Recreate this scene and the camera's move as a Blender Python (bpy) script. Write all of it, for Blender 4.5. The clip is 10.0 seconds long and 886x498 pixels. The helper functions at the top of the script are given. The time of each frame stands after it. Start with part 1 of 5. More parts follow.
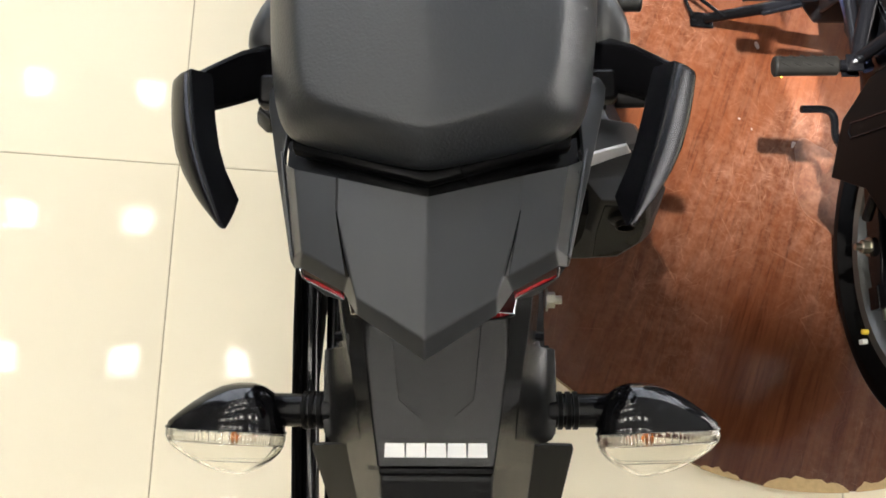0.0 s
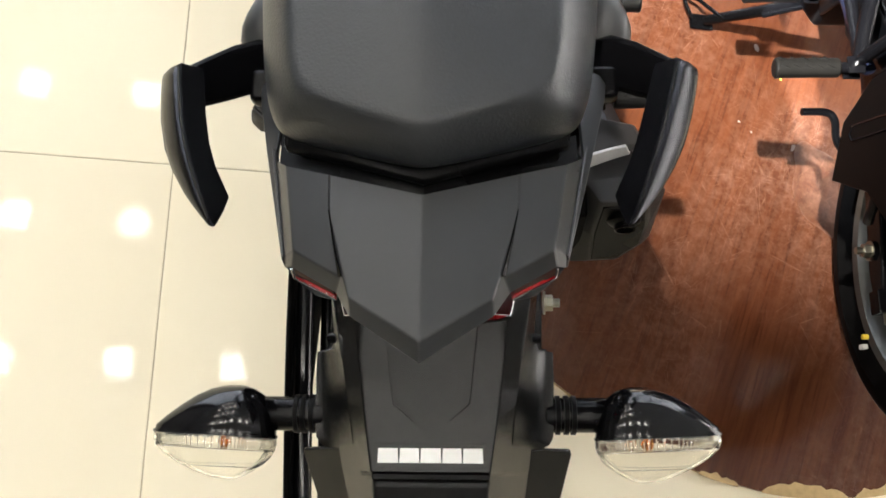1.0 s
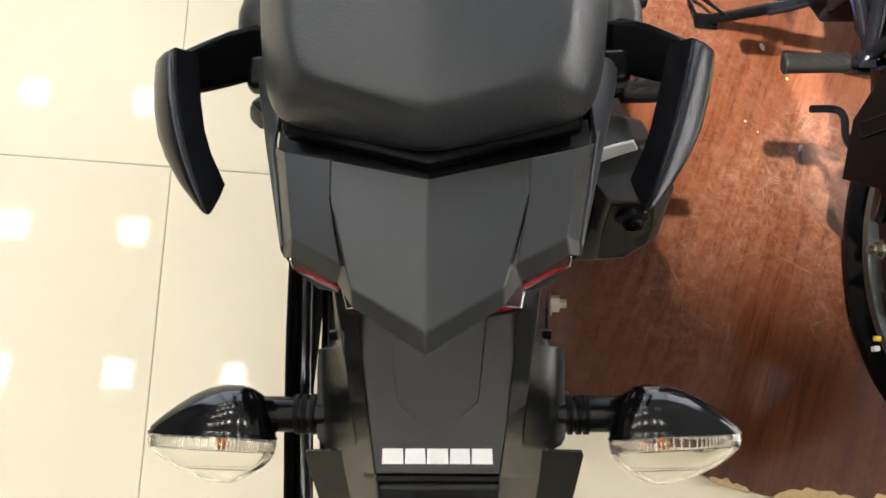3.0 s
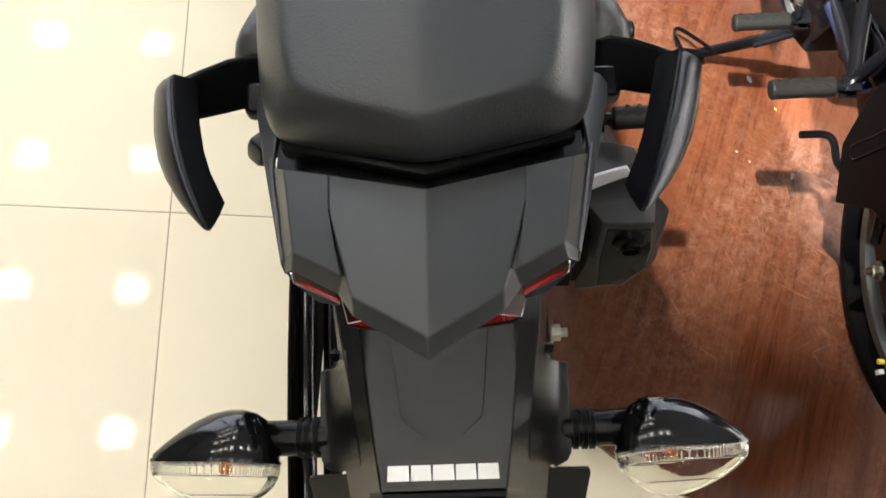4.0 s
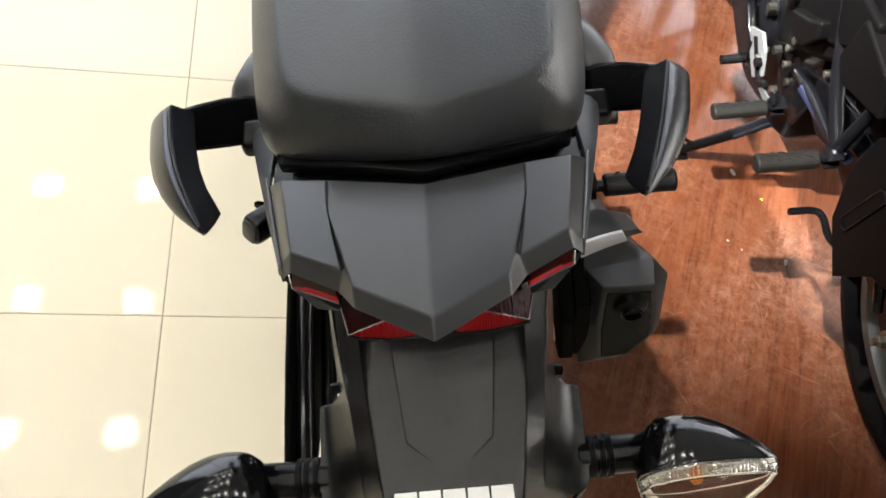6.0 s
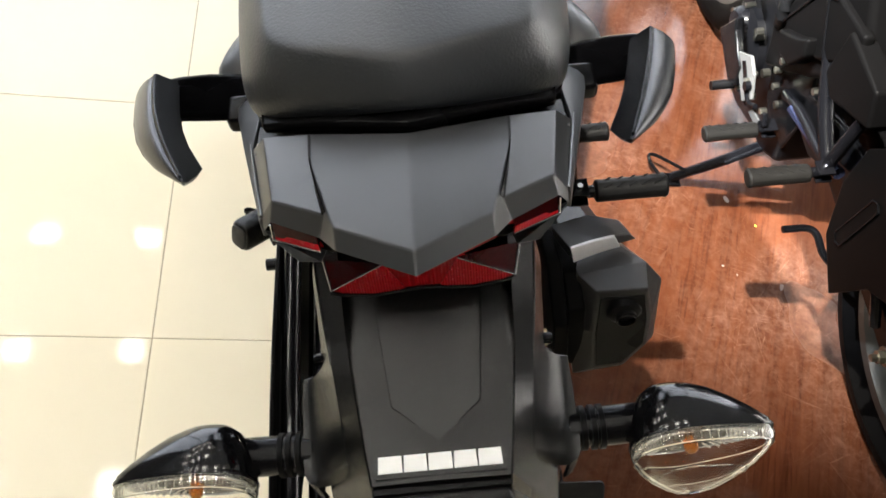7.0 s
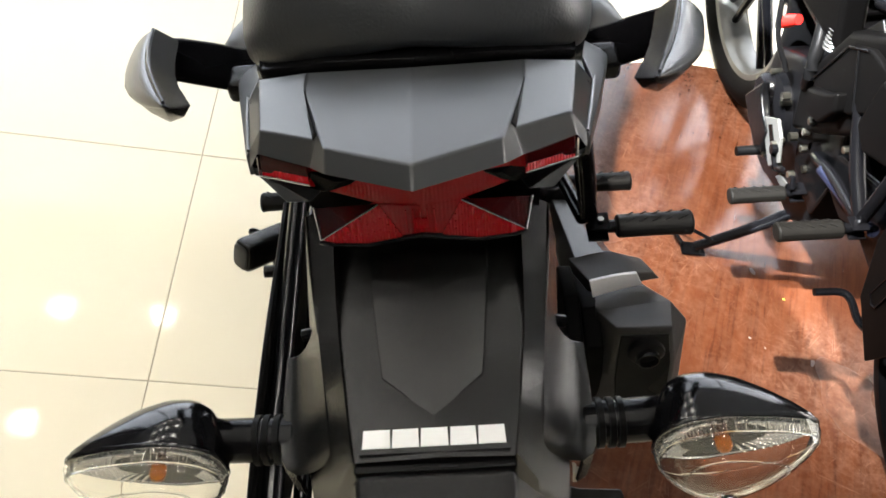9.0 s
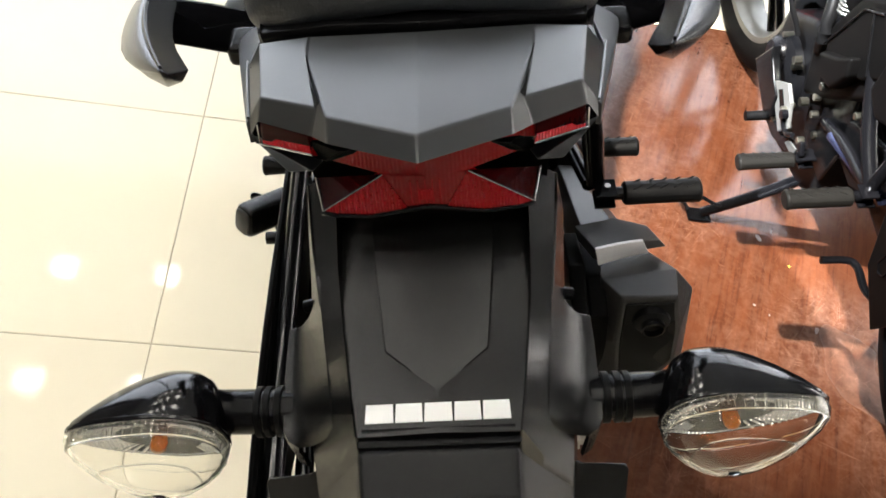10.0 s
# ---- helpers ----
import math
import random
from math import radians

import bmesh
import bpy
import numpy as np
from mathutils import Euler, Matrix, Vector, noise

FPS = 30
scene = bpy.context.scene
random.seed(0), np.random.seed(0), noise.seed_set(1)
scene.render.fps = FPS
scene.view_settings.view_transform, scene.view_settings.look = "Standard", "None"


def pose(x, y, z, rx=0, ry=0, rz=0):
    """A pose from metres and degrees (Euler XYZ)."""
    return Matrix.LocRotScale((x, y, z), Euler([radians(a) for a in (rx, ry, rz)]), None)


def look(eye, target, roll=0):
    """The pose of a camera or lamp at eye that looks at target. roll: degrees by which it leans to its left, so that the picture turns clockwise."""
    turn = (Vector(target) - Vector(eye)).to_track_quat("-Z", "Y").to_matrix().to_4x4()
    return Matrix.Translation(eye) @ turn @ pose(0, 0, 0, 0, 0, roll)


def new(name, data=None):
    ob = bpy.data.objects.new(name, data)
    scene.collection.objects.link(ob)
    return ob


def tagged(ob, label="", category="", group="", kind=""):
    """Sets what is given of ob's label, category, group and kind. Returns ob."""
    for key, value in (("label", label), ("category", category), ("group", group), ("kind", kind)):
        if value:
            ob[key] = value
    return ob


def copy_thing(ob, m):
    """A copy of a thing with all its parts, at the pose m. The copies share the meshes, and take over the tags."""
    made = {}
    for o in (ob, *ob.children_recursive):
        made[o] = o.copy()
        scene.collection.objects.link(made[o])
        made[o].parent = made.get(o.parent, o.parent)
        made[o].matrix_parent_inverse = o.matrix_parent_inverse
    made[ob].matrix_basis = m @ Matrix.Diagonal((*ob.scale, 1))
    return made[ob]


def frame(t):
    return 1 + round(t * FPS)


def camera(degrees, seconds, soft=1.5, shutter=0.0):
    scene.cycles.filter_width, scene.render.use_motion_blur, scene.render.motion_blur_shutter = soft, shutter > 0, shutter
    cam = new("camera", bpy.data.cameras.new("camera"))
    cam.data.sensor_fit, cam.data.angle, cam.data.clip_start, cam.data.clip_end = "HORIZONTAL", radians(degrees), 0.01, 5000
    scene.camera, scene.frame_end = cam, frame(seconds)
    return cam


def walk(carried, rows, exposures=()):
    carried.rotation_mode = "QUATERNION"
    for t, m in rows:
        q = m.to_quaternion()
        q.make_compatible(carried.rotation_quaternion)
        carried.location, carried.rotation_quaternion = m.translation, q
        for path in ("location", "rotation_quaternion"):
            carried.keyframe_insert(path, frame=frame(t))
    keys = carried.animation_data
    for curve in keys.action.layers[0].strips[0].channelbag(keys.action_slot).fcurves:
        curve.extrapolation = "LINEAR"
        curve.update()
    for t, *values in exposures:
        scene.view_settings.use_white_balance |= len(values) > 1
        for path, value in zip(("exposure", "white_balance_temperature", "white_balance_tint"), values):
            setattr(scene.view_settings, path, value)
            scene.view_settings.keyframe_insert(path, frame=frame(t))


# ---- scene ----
cam = camera(57.0, 10.0, soft=1.7)
PATH = [
    (0, (-0.296, -0.014, 1.372), (0.076, 0.457, -0.535), 40.3),
    (0.5, (-0.294, -0.013, 1.365), (0.083, 0.463, -0.541), 40.4),
    (1, (-0.292, -0.013, 1.358), (0.086, 0.467, -0.547), 40.5),
    (1.5, (-0.292, -0.012, 1.35), (0.088, 0.47, -0.553), 40.6),
    (2, (-0.291, -0.011, 1.345), (0.085, 0.475, -0.559), 40.1),
    (3.3, (-0.289, -0.026, 1.329), (0.084, 0.499, -0.565), 37.0),
    (3.5, (-0.288, -0.031, 1.33), (0.083, 0.534, -0.552), 34.5),
    (4, (-0.29, -0.045, 1.327), (0.082, 0.58, -0.536), 31.3),
    (4.5, (-0.29, -0.059, 1.322), (0.085, 0.617, -0.522), 29.0),
    (5, (-0.294, -0.076, 1.319), (0.079, 0.719, -0.478), 25.0),
    (5.2, (-0.294, -0.083, 1.313), (0.081, 0.72, -0.48), 24.7),
    (6.3, (-0.286, -0.137, 1.271), (0.091, 0.855, -0.424), 19.7),
    (6.5, (-0.283, -0.148, 1.265), (0.094, 0.854, -0.425), 19.4),
    (7, (-0.278, -0.171, 1.244), (0.098, 0.902, -0.402), 18.5),
    (7.5, (-0.268, -0.19, 1.22), (0.098, 0.983, -0.357), 16.9),
    (8, (-0.259, -0.203, 1.195), (0.099, 1.011, -0.353), 16.6),
    (8.5, (-0.257, -0.215, 1.174), (0.092, 1.039, -0.345), 17.0),
    (9, (-0.254, -0.212, 1.157), (0.056, 1.067, -0.349), 16.2),
    (9.5, (-0.251, -0.206, 1.149), (0.061, 1.006, -0.411), 17.0),
    (10, (-0.254, -0.201, 1.152), (0.058, 1.004, -0.413), 17.3),
]
walk(cam, [(t, look(eye, target, roll)) for t, eye, target, roll in PATH])

# ---- light ----
world = bpy.data.worlds.new("showroom_world")
scene.world = world
world.use_nodes = True
world.node_tree.nodes["Background"].inputs[0].default_value = (0.9, 0.95, 1.0, 1)
world.node_tree.nodes["Background"].inputs[1].default_value = 0.02
scene.view_settings.exposure = 0.25
CEILING = 3.0


def spot(x, y, z, tx, ty, tz, watts, size, angle, blend, colour):
    lamp = bpy.data.lights.new("spot_lamp", "SPOT")
    lamp.energy, lamp.shadow_soft_size, lamp.spot_size, lamp.spot_blend, lamp.color = watts, size, radians(angle), blend, colour
    ob = new("spot_lamp", lamp)
    ob.matrix_world = look((x, y, z), (tx, ty, tz))
    return ob


# two ceiling spots: a warm one and a cool one further to the left
spot(-1.08, 0.27, 2.97, 0.76, 0.94, 0.0, 2700, 0.03, 27, 1.0, (1.0, 0.93, 0.82))
spot(-2.10, 0.42, 2.97, 0.95, 1.32, 0.0, 7500, 0.03, 27, 1.0, (0.9, 0.95, 1.0))


# ---- materials ----
def material(name, base, rough=0.5, metal=0.0, vary=0.12, grain=60.0, bump=0.0, bump_scale=400.0, second=None, mix_scale=4.0,
             coat=0.0, transmission=0.0, ior=1.45, emit=None, per_object=0.0, rough_vary=0.08, stretch=(1, 1, 1), spec=0.5):
    m = bpy.data.materials.new(name)
    m.use_nodes = True
    nt = m.node_tree
    b = nt.nodes["Principled BSDF"]
    link = nt.links.new
    tc = nt.nodes.new("ShaderNodeTexCoord")
    mp = nt.nodes.new("ShaderNodeMapping")
    mp.inputs["Scale"].default_value = stretch
    link(tc.outputs["Object"], mp.inputs["Vector"])
    fine = nt.nodes.new("ShaderNodeTexNoise")
    fine.inputs["Scale"].default_value, fine.inputs["Detail"].default_value = grain, 6
    broad = nt.nodes.new("ShaderNodeTexNoise")
    broad.inputs["Scale"].default_value, broad.inputs["Detail"].default_value = mix_scale, 4
    link(mp.outputs[0], fine.inputs["Vector"])
    link(mp.outputs[0], broad.inputs["Vector"])
    mixed = nt.nodes.new("ShaderNodeMix")
    mixed.data_type = "RGBA"
    mixed.inputs[6].default_value = (*base, 1)
    mixed.inputs[7].default_value = (*(second or [c * (1 - vary) for c in base]), 1)
    link(broad.outputs["Fac"], mixed.inputs[0])
    hsv = nt.nodes.new("ShaderNodeHueSaturation")
    link(mixed.outputs[2], hsv.inputs["Color"])
    span = nt.nodes.new("ShaderNodeMapRange")
    span.inputs["To Min"].default_value, span.inputs["To Max"].default_value = 1 - vary, 1 + vary
    link(fine.outputs["Fac"], span.inputs["Value"])
    last = span.outputs[0]
    if per_object:
        info = nt.nodes.new("ShaderNodeObjectInfo")
        r = nt.nodes.new("ShaderNodeMapRange")
        r.inputs["To Min"].default_value, r.inputs["To Max"].default_value = 1 - per_object, 1 + per_object
        link(info.outputs["Random"], r.inputs["Value"])
        mul = nt.nodes.new("ShaderNodeMath")
        mul.operation = "MULTIPLY"
        link(last, mul.inputs[0])
        link(r.outputs[0], mul.inputs[1])
        last = mul.outputs[0]
    link(last, hsv.inputs["Value"])
    link(hsv.outputs[0], b.inputs["Base Color"])
    rr = nt.nodes.new("ShaderNodeMapRange")
    rr.inputs["To Min"].default_value, rr.inputs["To Max"].default_value = max(0.0, rough - rough_vary), min(1.0, rough + rough_vary)
    link(broad.outputs["Fac"], rr.inputs["Value"])
    link(rr.outputs[0], b.inputs["Roughness"])
    b.inputs["Metallic"].default_value = metal
    b.inputs["Coat Weight"].default_value = coat
    b.inputs["Coat Roughness"].default_value = 0.06
    b.inputs["Transmission Weight"].default_value = transmission
    b.inputs["IOR"].default_value = ior
    b.inputs["Specular IOR Level"].default_value = spec
    if bump:
        tex = nt.nodes.new("ShaderNodeTexNoise")
        tex.inputs["Scale"].default_value, tex.inputs["Detail"].default_value = bump_scale, 3
        link(tc.outputs["Object"], tex.inputs["Vector"])
        bp = nt.nodes.new("ShaderNodeBump")
        bp.inputs["Strength"].default_value, bp.inputs["Distance"].default_value = bump, 0.0006
        link(tex.outputs["Fac"], bp.inputs["Height"])
        link(bp.outputs[0], b.inputs["Normal"])
    if emit:
        b.inputs["Emission Color"].default_value = (*emit[0], 1)
        b.inputs["Emission Strength"].default_value = emit[1]
    return m


PANEL_GREY = material("satin_grey_plastic", (0.0170, 0.0178, 0.0190), 0.36, spec=0.5, vary=0.06, bump=0.12, bump_scale=1500)
BLACK_TEX = material("textured_black_plastic", (0.0042, 0.0041, 0.0041), 0.25, spec=0.38, vary=0.14, bump=0.3, bump_scale=1500, rough_vary=0.03)
BLACK_SHEEN = material("grained_gloss_black_plastic", (0.003, 0.003, 0.0032), 0.24, spec=0.25, vary=0.1, bump=0.8, bump_scale=900)
BLACK_SATIN = material("satin_black_plastic", (0.002, 0.002, 0.0022), 0.26, spec=0.1, vary=0.1, bump=0.1, bump_scale=900)
MUFFLER = material("heatproof_black_paint", (0.0130, 0.0118, 0.0118), 0.40, spec=0.40, vary=0.12, bump=0.4, bump_scale=1500)
BLACK_GLOSS = material("gloss_black_plastic", (0.003, 0.003, 0.0035), 0.12, vary=0.1, spec=0.4, rough_vary=0.03)
BLACK_METAL = material("black_painted_steel", (0.0025, 0.0025, 0.003), 0.2, vary=0.15, spec=0.12)
RAIL_PAINT = material("black_handle_paint", (0.003, 0.003, 0.0036), 0.22, spec=0.07, vary=0.08)
# Paler copy of the handle's black paint, standing for its reflected light.
HANDLE_SHEEN = material("flake_sheen_paint", (0.023, 0.0226, 0.025), 0.26, metal=1.0, vary=0.06, grain=900, rough_vary=0.04)
GUARD_BLACK = material("dull_black_plastic", (0.0018, 0.0017, 0.0017), 0.4, spec=0.025, vary=0.1, bump=0.2, bump_scale=900)
NOTICE = material("pale_notice_plate", (0.07, 0.07, 0.067), 0.35, spec=0.3, vary=0.08)
LABEL_SHEEN_GREY = material("label_and_sheen_grey", (0.045, 0.045, 0.044), 0.4, spec=0.1, vary=0.08)
PAPER = material("dirty_paper", (0.2, 0.16, 0.145), 0.7, vary=0.2)
LEATHER = material("black_seat_vinyl", (0.0150, 0.0168, 0.0195), 0.40, spec=0.55, vary=0.12, grain=300, bump=0.5, bump_scale=520)
RUBBER = material("black_rubber", (0.003, 0.003, 0.0032), 0.4, spec=0.06, vary=0.15, bump=0.3, bump_scale=500)
PEG_RUBBER = material("dusty_peg_rubber", (0.006, 0.0056, 0.005), 0.48, spec=0.08, vary=0.5, grain=120, bump=0.4, bump_scale=600)
TYRE = material("tyre_rubber", (0.0035, 0.0035, 0.0037), 0.5, spec=0.025, vary=0.2, bump=0.3, bump_scale=300)
ZINC = material("zinc_plated_steel", (0.26, 0.25, 0.21), 0.3, metal=1.0, vary=0.12)
BRASS = material("yellow_zinc_bracket", (0.62, 0.55, 0.36), 0.35, metal=0.6, vary=0.15)
CHROME = material("polished_steel", (0.7, 0.7, 0.72), 0.14, metal=1.0, vary=0.06)
SILVER = material("brushed_silver_cover", (0.46, 0.46, 0.48), 0.2, metal=0.9, vary=0.1, grain=400)
SHIELD_EDGE = material("satin_aluminium", (0.58, 0.57, 0.57), 0.42, metal=0.4, vary=0.08, grain=300)
ALLOY = material("grey_alloy", (0.25, 0.26, 0.28), 0.35, metal=0.8, vary=0.1)
ENGINE = material("dark_engine_casting", (0.0026, 0.0026, 0.003), 0.32, spec=0.06, vary=0.2, bump=0.4, bump_scale=350)
# Blue tint stands for daylight reflected in the black steel stay.
TUBE_SKY_SHEEN = material("blue_sheen_steel", (0.03, 0.036, 0.075), 0.22, metal=0.8, vary=0.1)
RIM_GREY = material("dark_grey_cast_alloy", (0.10, 0.10, 0.095), 0.32, metal=0.7, spec=0.2, vary=0.1)
WHITE = material("white_print", (0.74, 0.74, 0.73), 0.4, vary=0.04)
YELLOW = material("yellow_paint_dot", (0.75, 0.55, 0.05), 0.5, vary=0.1)
RED_PLASTIC = material("red_plastic_cap", (0.7, 0.02, 0.015), 0.25, vary=0.1, coat=0.4)
AMBER = material("amber_bulb_glass", (0.80, 0.22, 0.010), 0.05, transmission=0.75, vary=0.06, rough_vary=0.02)
PLY = material("raw_plywood_edge", (0.5, 0.36, 0.17), 0.75, vary=0.3, grain=90, second=(0.3, 0.19, 0.08), bump=0.6, bump_scale=180)
PAINT_WHITE = material("grey_wall_paint", (0.16, 0.155, 0.15), 0.6, vary=0.03, bump=0.1, bump_scale=120)
REAR_WALL = material("beige_wall_paint", (0.40, 0.36, 0.30), 0.6, vary=0.03, bump=0.1, bump_scale=120)
CEIL = material("pale_ceiling_paint", (0.37, 0.38, 0.395), 0.7, vary=0.03)
GROUT = material("tan_grout", (0.45, 0.37, 0.24), 0.8, vary=0.25, grain=120)
LED = material("led_panel", (0.9, 0.9, 0.88), 0.4, emit=((1.0, 0.955, 0.87), 52.0), vary=0.0)
DAYLIGHT = material("bright_street_backdrop", (0.8, 0.8, 0.8), 0.8, emit=((0.88, 0.95, 1.06), 4.6), vary=0.0)
# Warm fill glow behind the invented east glazing, brightening the bike's right side.
EAST_FILL = material("east_fill_glow", (0.8, 0.8, 0.8), 0.8, emit=((1.0, 0.95, 0.9), 7.0), vary=0.0)
WINDOW_GLASS = material("window_glass", (1, 1, 1), 0.01, transmission=1.0, vary=0.0, rough_vary=0.0, ior=1.45)
LAMP_BODY = material("white_lamp_housing", (0.75, 0.75, 0.74), 0.4, vary=0.04)


def ribbed(name, base, rough, ribs, transmission, bump=0.6, weight=(1, 0, 0), spec=0.3):
    """A moulded lens: fine parallel prisms across the surface."""
    m = material(name, base, rough, transmission=transmission, vary=0.05, rough_vary=0.02, spec=spec)
    nt = m.node_tree
    tc = nt.nodes.new("ShaderNodeTexCoord")
    wave = nt.nodes.new("ShaderNodeTexWave")
    wave.bands_direction = "X"
    wave.inputs["Scale"].default_value = ribs
    mp = nt.nodes.new("ShaderNodeMapping")
    mp.inputs["Rotation"].default_value = (0, 0, weight[2])
    nt.links.new(tc.outputs["Object"], mp.inputs["Vector"])
    nt.links.new(mp.outputs[0], wave.inputs["Vector"])
    bp = nt.nodes.new("ShaderNodeBump")
    bp.inputs["Strength"].default_value, bp.inputs["Distance"].default_value = bump, 0.0012
    cross = nt.nodes.new("ShaderNodeTexWave")
    cross.bands_direction = "Z"
    cross.inputs["Scale"].default_value = ribs * 0.6
    nt.links.new(mp.outputs[0], cross.inputs["Vector"])
    add = nt.nodes.new("ShaderNodeMath")
    nt.links.new(wave.outputs["Fac"], add.inputs[0])
    faint = nt.nodes.new("ShaderNodeMath")
    faint.operation = "MULTIPLY"
    faint.inputs[1].default_value = 0.3
    nt.links.new(cross.outputs["Fac"], faint.inputs[0])
    nt.links.new(faint.outputs[0], add.inputs[1])
    nt.links.new(add.outputs[0], bp.inputs["Height"])
    nt.links.new(bp.outputs[0], nt.nodes["Principled BSDF"].inputs["Normal"])
    return m


# fluted silvering
REFLECTOR = ribbed("silvered_reflector", (0.93, 0.92, 0.89), 0.16, 130, 0.0, 0.8)
REFLECTOR.node_tree.nodes["Principled BSDF"].inputs["Metallic"].default_value = 0.75
CLEAR_LENS = material("clear_lens", (0.99, 0.99, 0.97), 0.01, transmission=1.0, vary=0.0, rough_vary=0.0, ior=1.3)
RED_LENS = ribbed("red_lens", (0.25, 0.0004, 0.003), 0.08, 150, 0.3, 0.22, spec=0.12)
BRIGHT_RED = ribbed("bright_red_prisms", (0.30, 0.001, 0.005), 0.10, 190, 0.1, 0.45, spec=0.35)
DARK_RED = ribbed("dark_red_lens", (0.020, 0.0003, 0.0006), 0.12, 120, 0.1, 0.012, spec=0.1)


def tile_material():
    m = material("polished_cream_tile", (0.82, 0.75, 0.585), 0.04, spec=0.2, vary=0.02, grain=9, second=(0.77, 0.68, 0.5), mix_scale=1.6, per_object=0.02, rough_vary=0.03)
    nt = m.node_tree
    b = nt.nodes["Principled BSDF"]
    tc = nt.nodes.new("ShaderNodeTexCoord")
    tex = nt.nodes.new("ShaderNodeTexNoise")
    tex.inputs["Scale"].default_value, tex.inputs["Detail"].default_value = 60, 2
    bp = nt.nodes.new("ShaderNodeBump")
    bp.inputs["Strength"].default_value, bp.inputs["Distance"].default_value = 0.12, 0.0006
    nt.links.new(tc.outputs["Object"], tex.inputs["Vector"])
    nt.links.new(tex.outputs["Fac"], bp.inputs["Height"])
    nt.links.new(bp.outputs[0], b.inputs["Normal"])
    return m


def board_material():
    """Varnished red-brown veneer: long dark grain, dull hazy wear and short pale scratches."""
    m = material("varnished_red_veneer", (0.083, 0.0275, 0.0122), 0.32, vary=0.3, grain=14, second=(0.047, 0.0132, 0.0054), mix_scale=3,
                 stretch=(4.0, 0.7, 1), coat=0.0, spec=0.5)
    nt = m.node_tree
    link = nt.links.new
    b = nt.nodes["Principled BSDF"]
    hsv = b.inputs["Base Color"].links[0].from_node
    tc = nt.nodes.new("ShaderNodeTexCoord")

    def math_node(op, a, c):
        node = nt.nodes.new("ShaderNodeMath")
        node.operation = op
        for k, v in enumerate((a, c)):
            if isinstance(v, (int, float)):
                node.inputs[k].default_value = v
            else:
                link(v, node.inputs[k])
        return node.outputs[0]

    def mapped(turn, scale):
        mp = nt.nodes.new("ShaderNodeMapping")
        mp.vector_type = "TEXTURE"
        mp.inputs["Rotation"].default_value = (0, 0, turn)
        mp.inputs["Scale"].default_value = scale
        link(tc.outputs["Object"], mp.inputs["Vector"])
        return mp.outputs[0]

    def cloud(vector, scale, detail, rough, lo, hi):
        tex = nt.nodes.new("ShaderNodeTexNoise")
        tex.inputs["Scale"].default_value, tex.inputs["Detail"].default_value, tex.inputs["Roughness"].default_value = scale, detail, rough
        link(vector, tex.inputs["Vector"])
        span = nt.nodes.new("ShaderNodeMapRange")
        span.inputs["From Min"].default_value, span.inputs["From Max"].default_value = lo, hi
        link(tex.outputs["Fac"], span.inputs["Value"])
        return span.outputs[0]

    def mixed(fac, a, colour):
        mx = nt.nodes.new("ShaderNodeMix")
        mx.data_type = "RGBA"
        link(fac, mx.inputs[0])
        link(a, mx.inputs[6])
        mx.inputs[7].default_value = (*colour, 1)
        return mx.outputs[2]
    grain_map = next(n for n in nt.nodes if n.type == "MAPPING")
    grain_map.vector_type = "TEXTURE"
    grain_map.inputs["Rotation"].default_value = (0, 0, -0.42)
    grain_map.inputs["Scale"].default_value = (0.16, 1.6, 1)
    # dark flecks and pores drawn out along the grain
    streak = cloud(mapped(-0.42, (0.034, 0.40, 1)), 1.0, 5, 0.6, 0.48, 0.66)
    pores = cloud(mapped(-0.36, (0.007, 0.13, 1)), 1.0, 4, 0.6, 0.53, 0.68)
    colour = mixed(math_node("MULTIPLY", streak, 0.50), hsv.outputs[0], (0.022, 0.0050, 0.0020))
    colour = mixed(math_node("MULTIPLY", pores, 0.45), colour, (0.018, 0.0030, 0.0012))
    # short scratches: thin cell edges, broken up
    total = None
    for turn, scale, cut in ((0.5, 9, 0.0032), (-0.7, 12, 0.0036), (1.2, 8, 0.0028), (2.3, 15, 0.004), (0.1, 19, 0.005), (2.8, 11, 0.003), (1.7, 23, 0.005)):
        vor = nt.nodes.new("ShaderNodeTexVoronoi")
        vor.feature = "DISTANCE_TO_EDGE"
        vor.inputs["Scale"].default_value = 1.6
        link(mapped(turn, (1 / scale, 1 / (scale * 0.3), 1)), vor.inputs["Vector"])
        line = math_node("MULTIPLY", math_node("LESS_THAN", vor.outputs["Distance"], cut), cloud(mapped(turn, (0.12, 0.12, 1)), 1.0 + scale * 0.08, 2, 0.5, 0.50, 0.60))
        total = line if total is None else math_node("MAXIMUM", total, line)
    worn = cloud(tc.outputs["Object"], 2.2, 3, 0.45, 0.38, 0.72)
    fine = cloud(tc.outputs["Object"], 46, 5, 0.7, 0.40, 0.80)
    haze = math_node("MULTIPLY", worn, math_node("ADD", math_node("MULTIPLY", fine, 0.75), 0.08))
    mask = math_node("MINIMUM", math_node("ADD", math_node("MULTIPLY", math_node("MULTIPLY", total, 0.42), math_node("ADD", worn, 0.12)), haze), 1.0)
    colour = mixed(mask, colour, (0.19, 0.105, 0.072))
    link(colour, b.inputs["Base Color"])
    rr = nt.nodes.new("ShaderNodeMapRange")
    rr.inputs["To Min"].default_value, rr.inputs["To Max"].default_value = 0.13, 0.32
    link(worn, rr.inputs["Value"])
    link(rr.outputs[0], b.inputs["Roughness"])
    return m


TILE = tile_material()
BOARD = board_material()


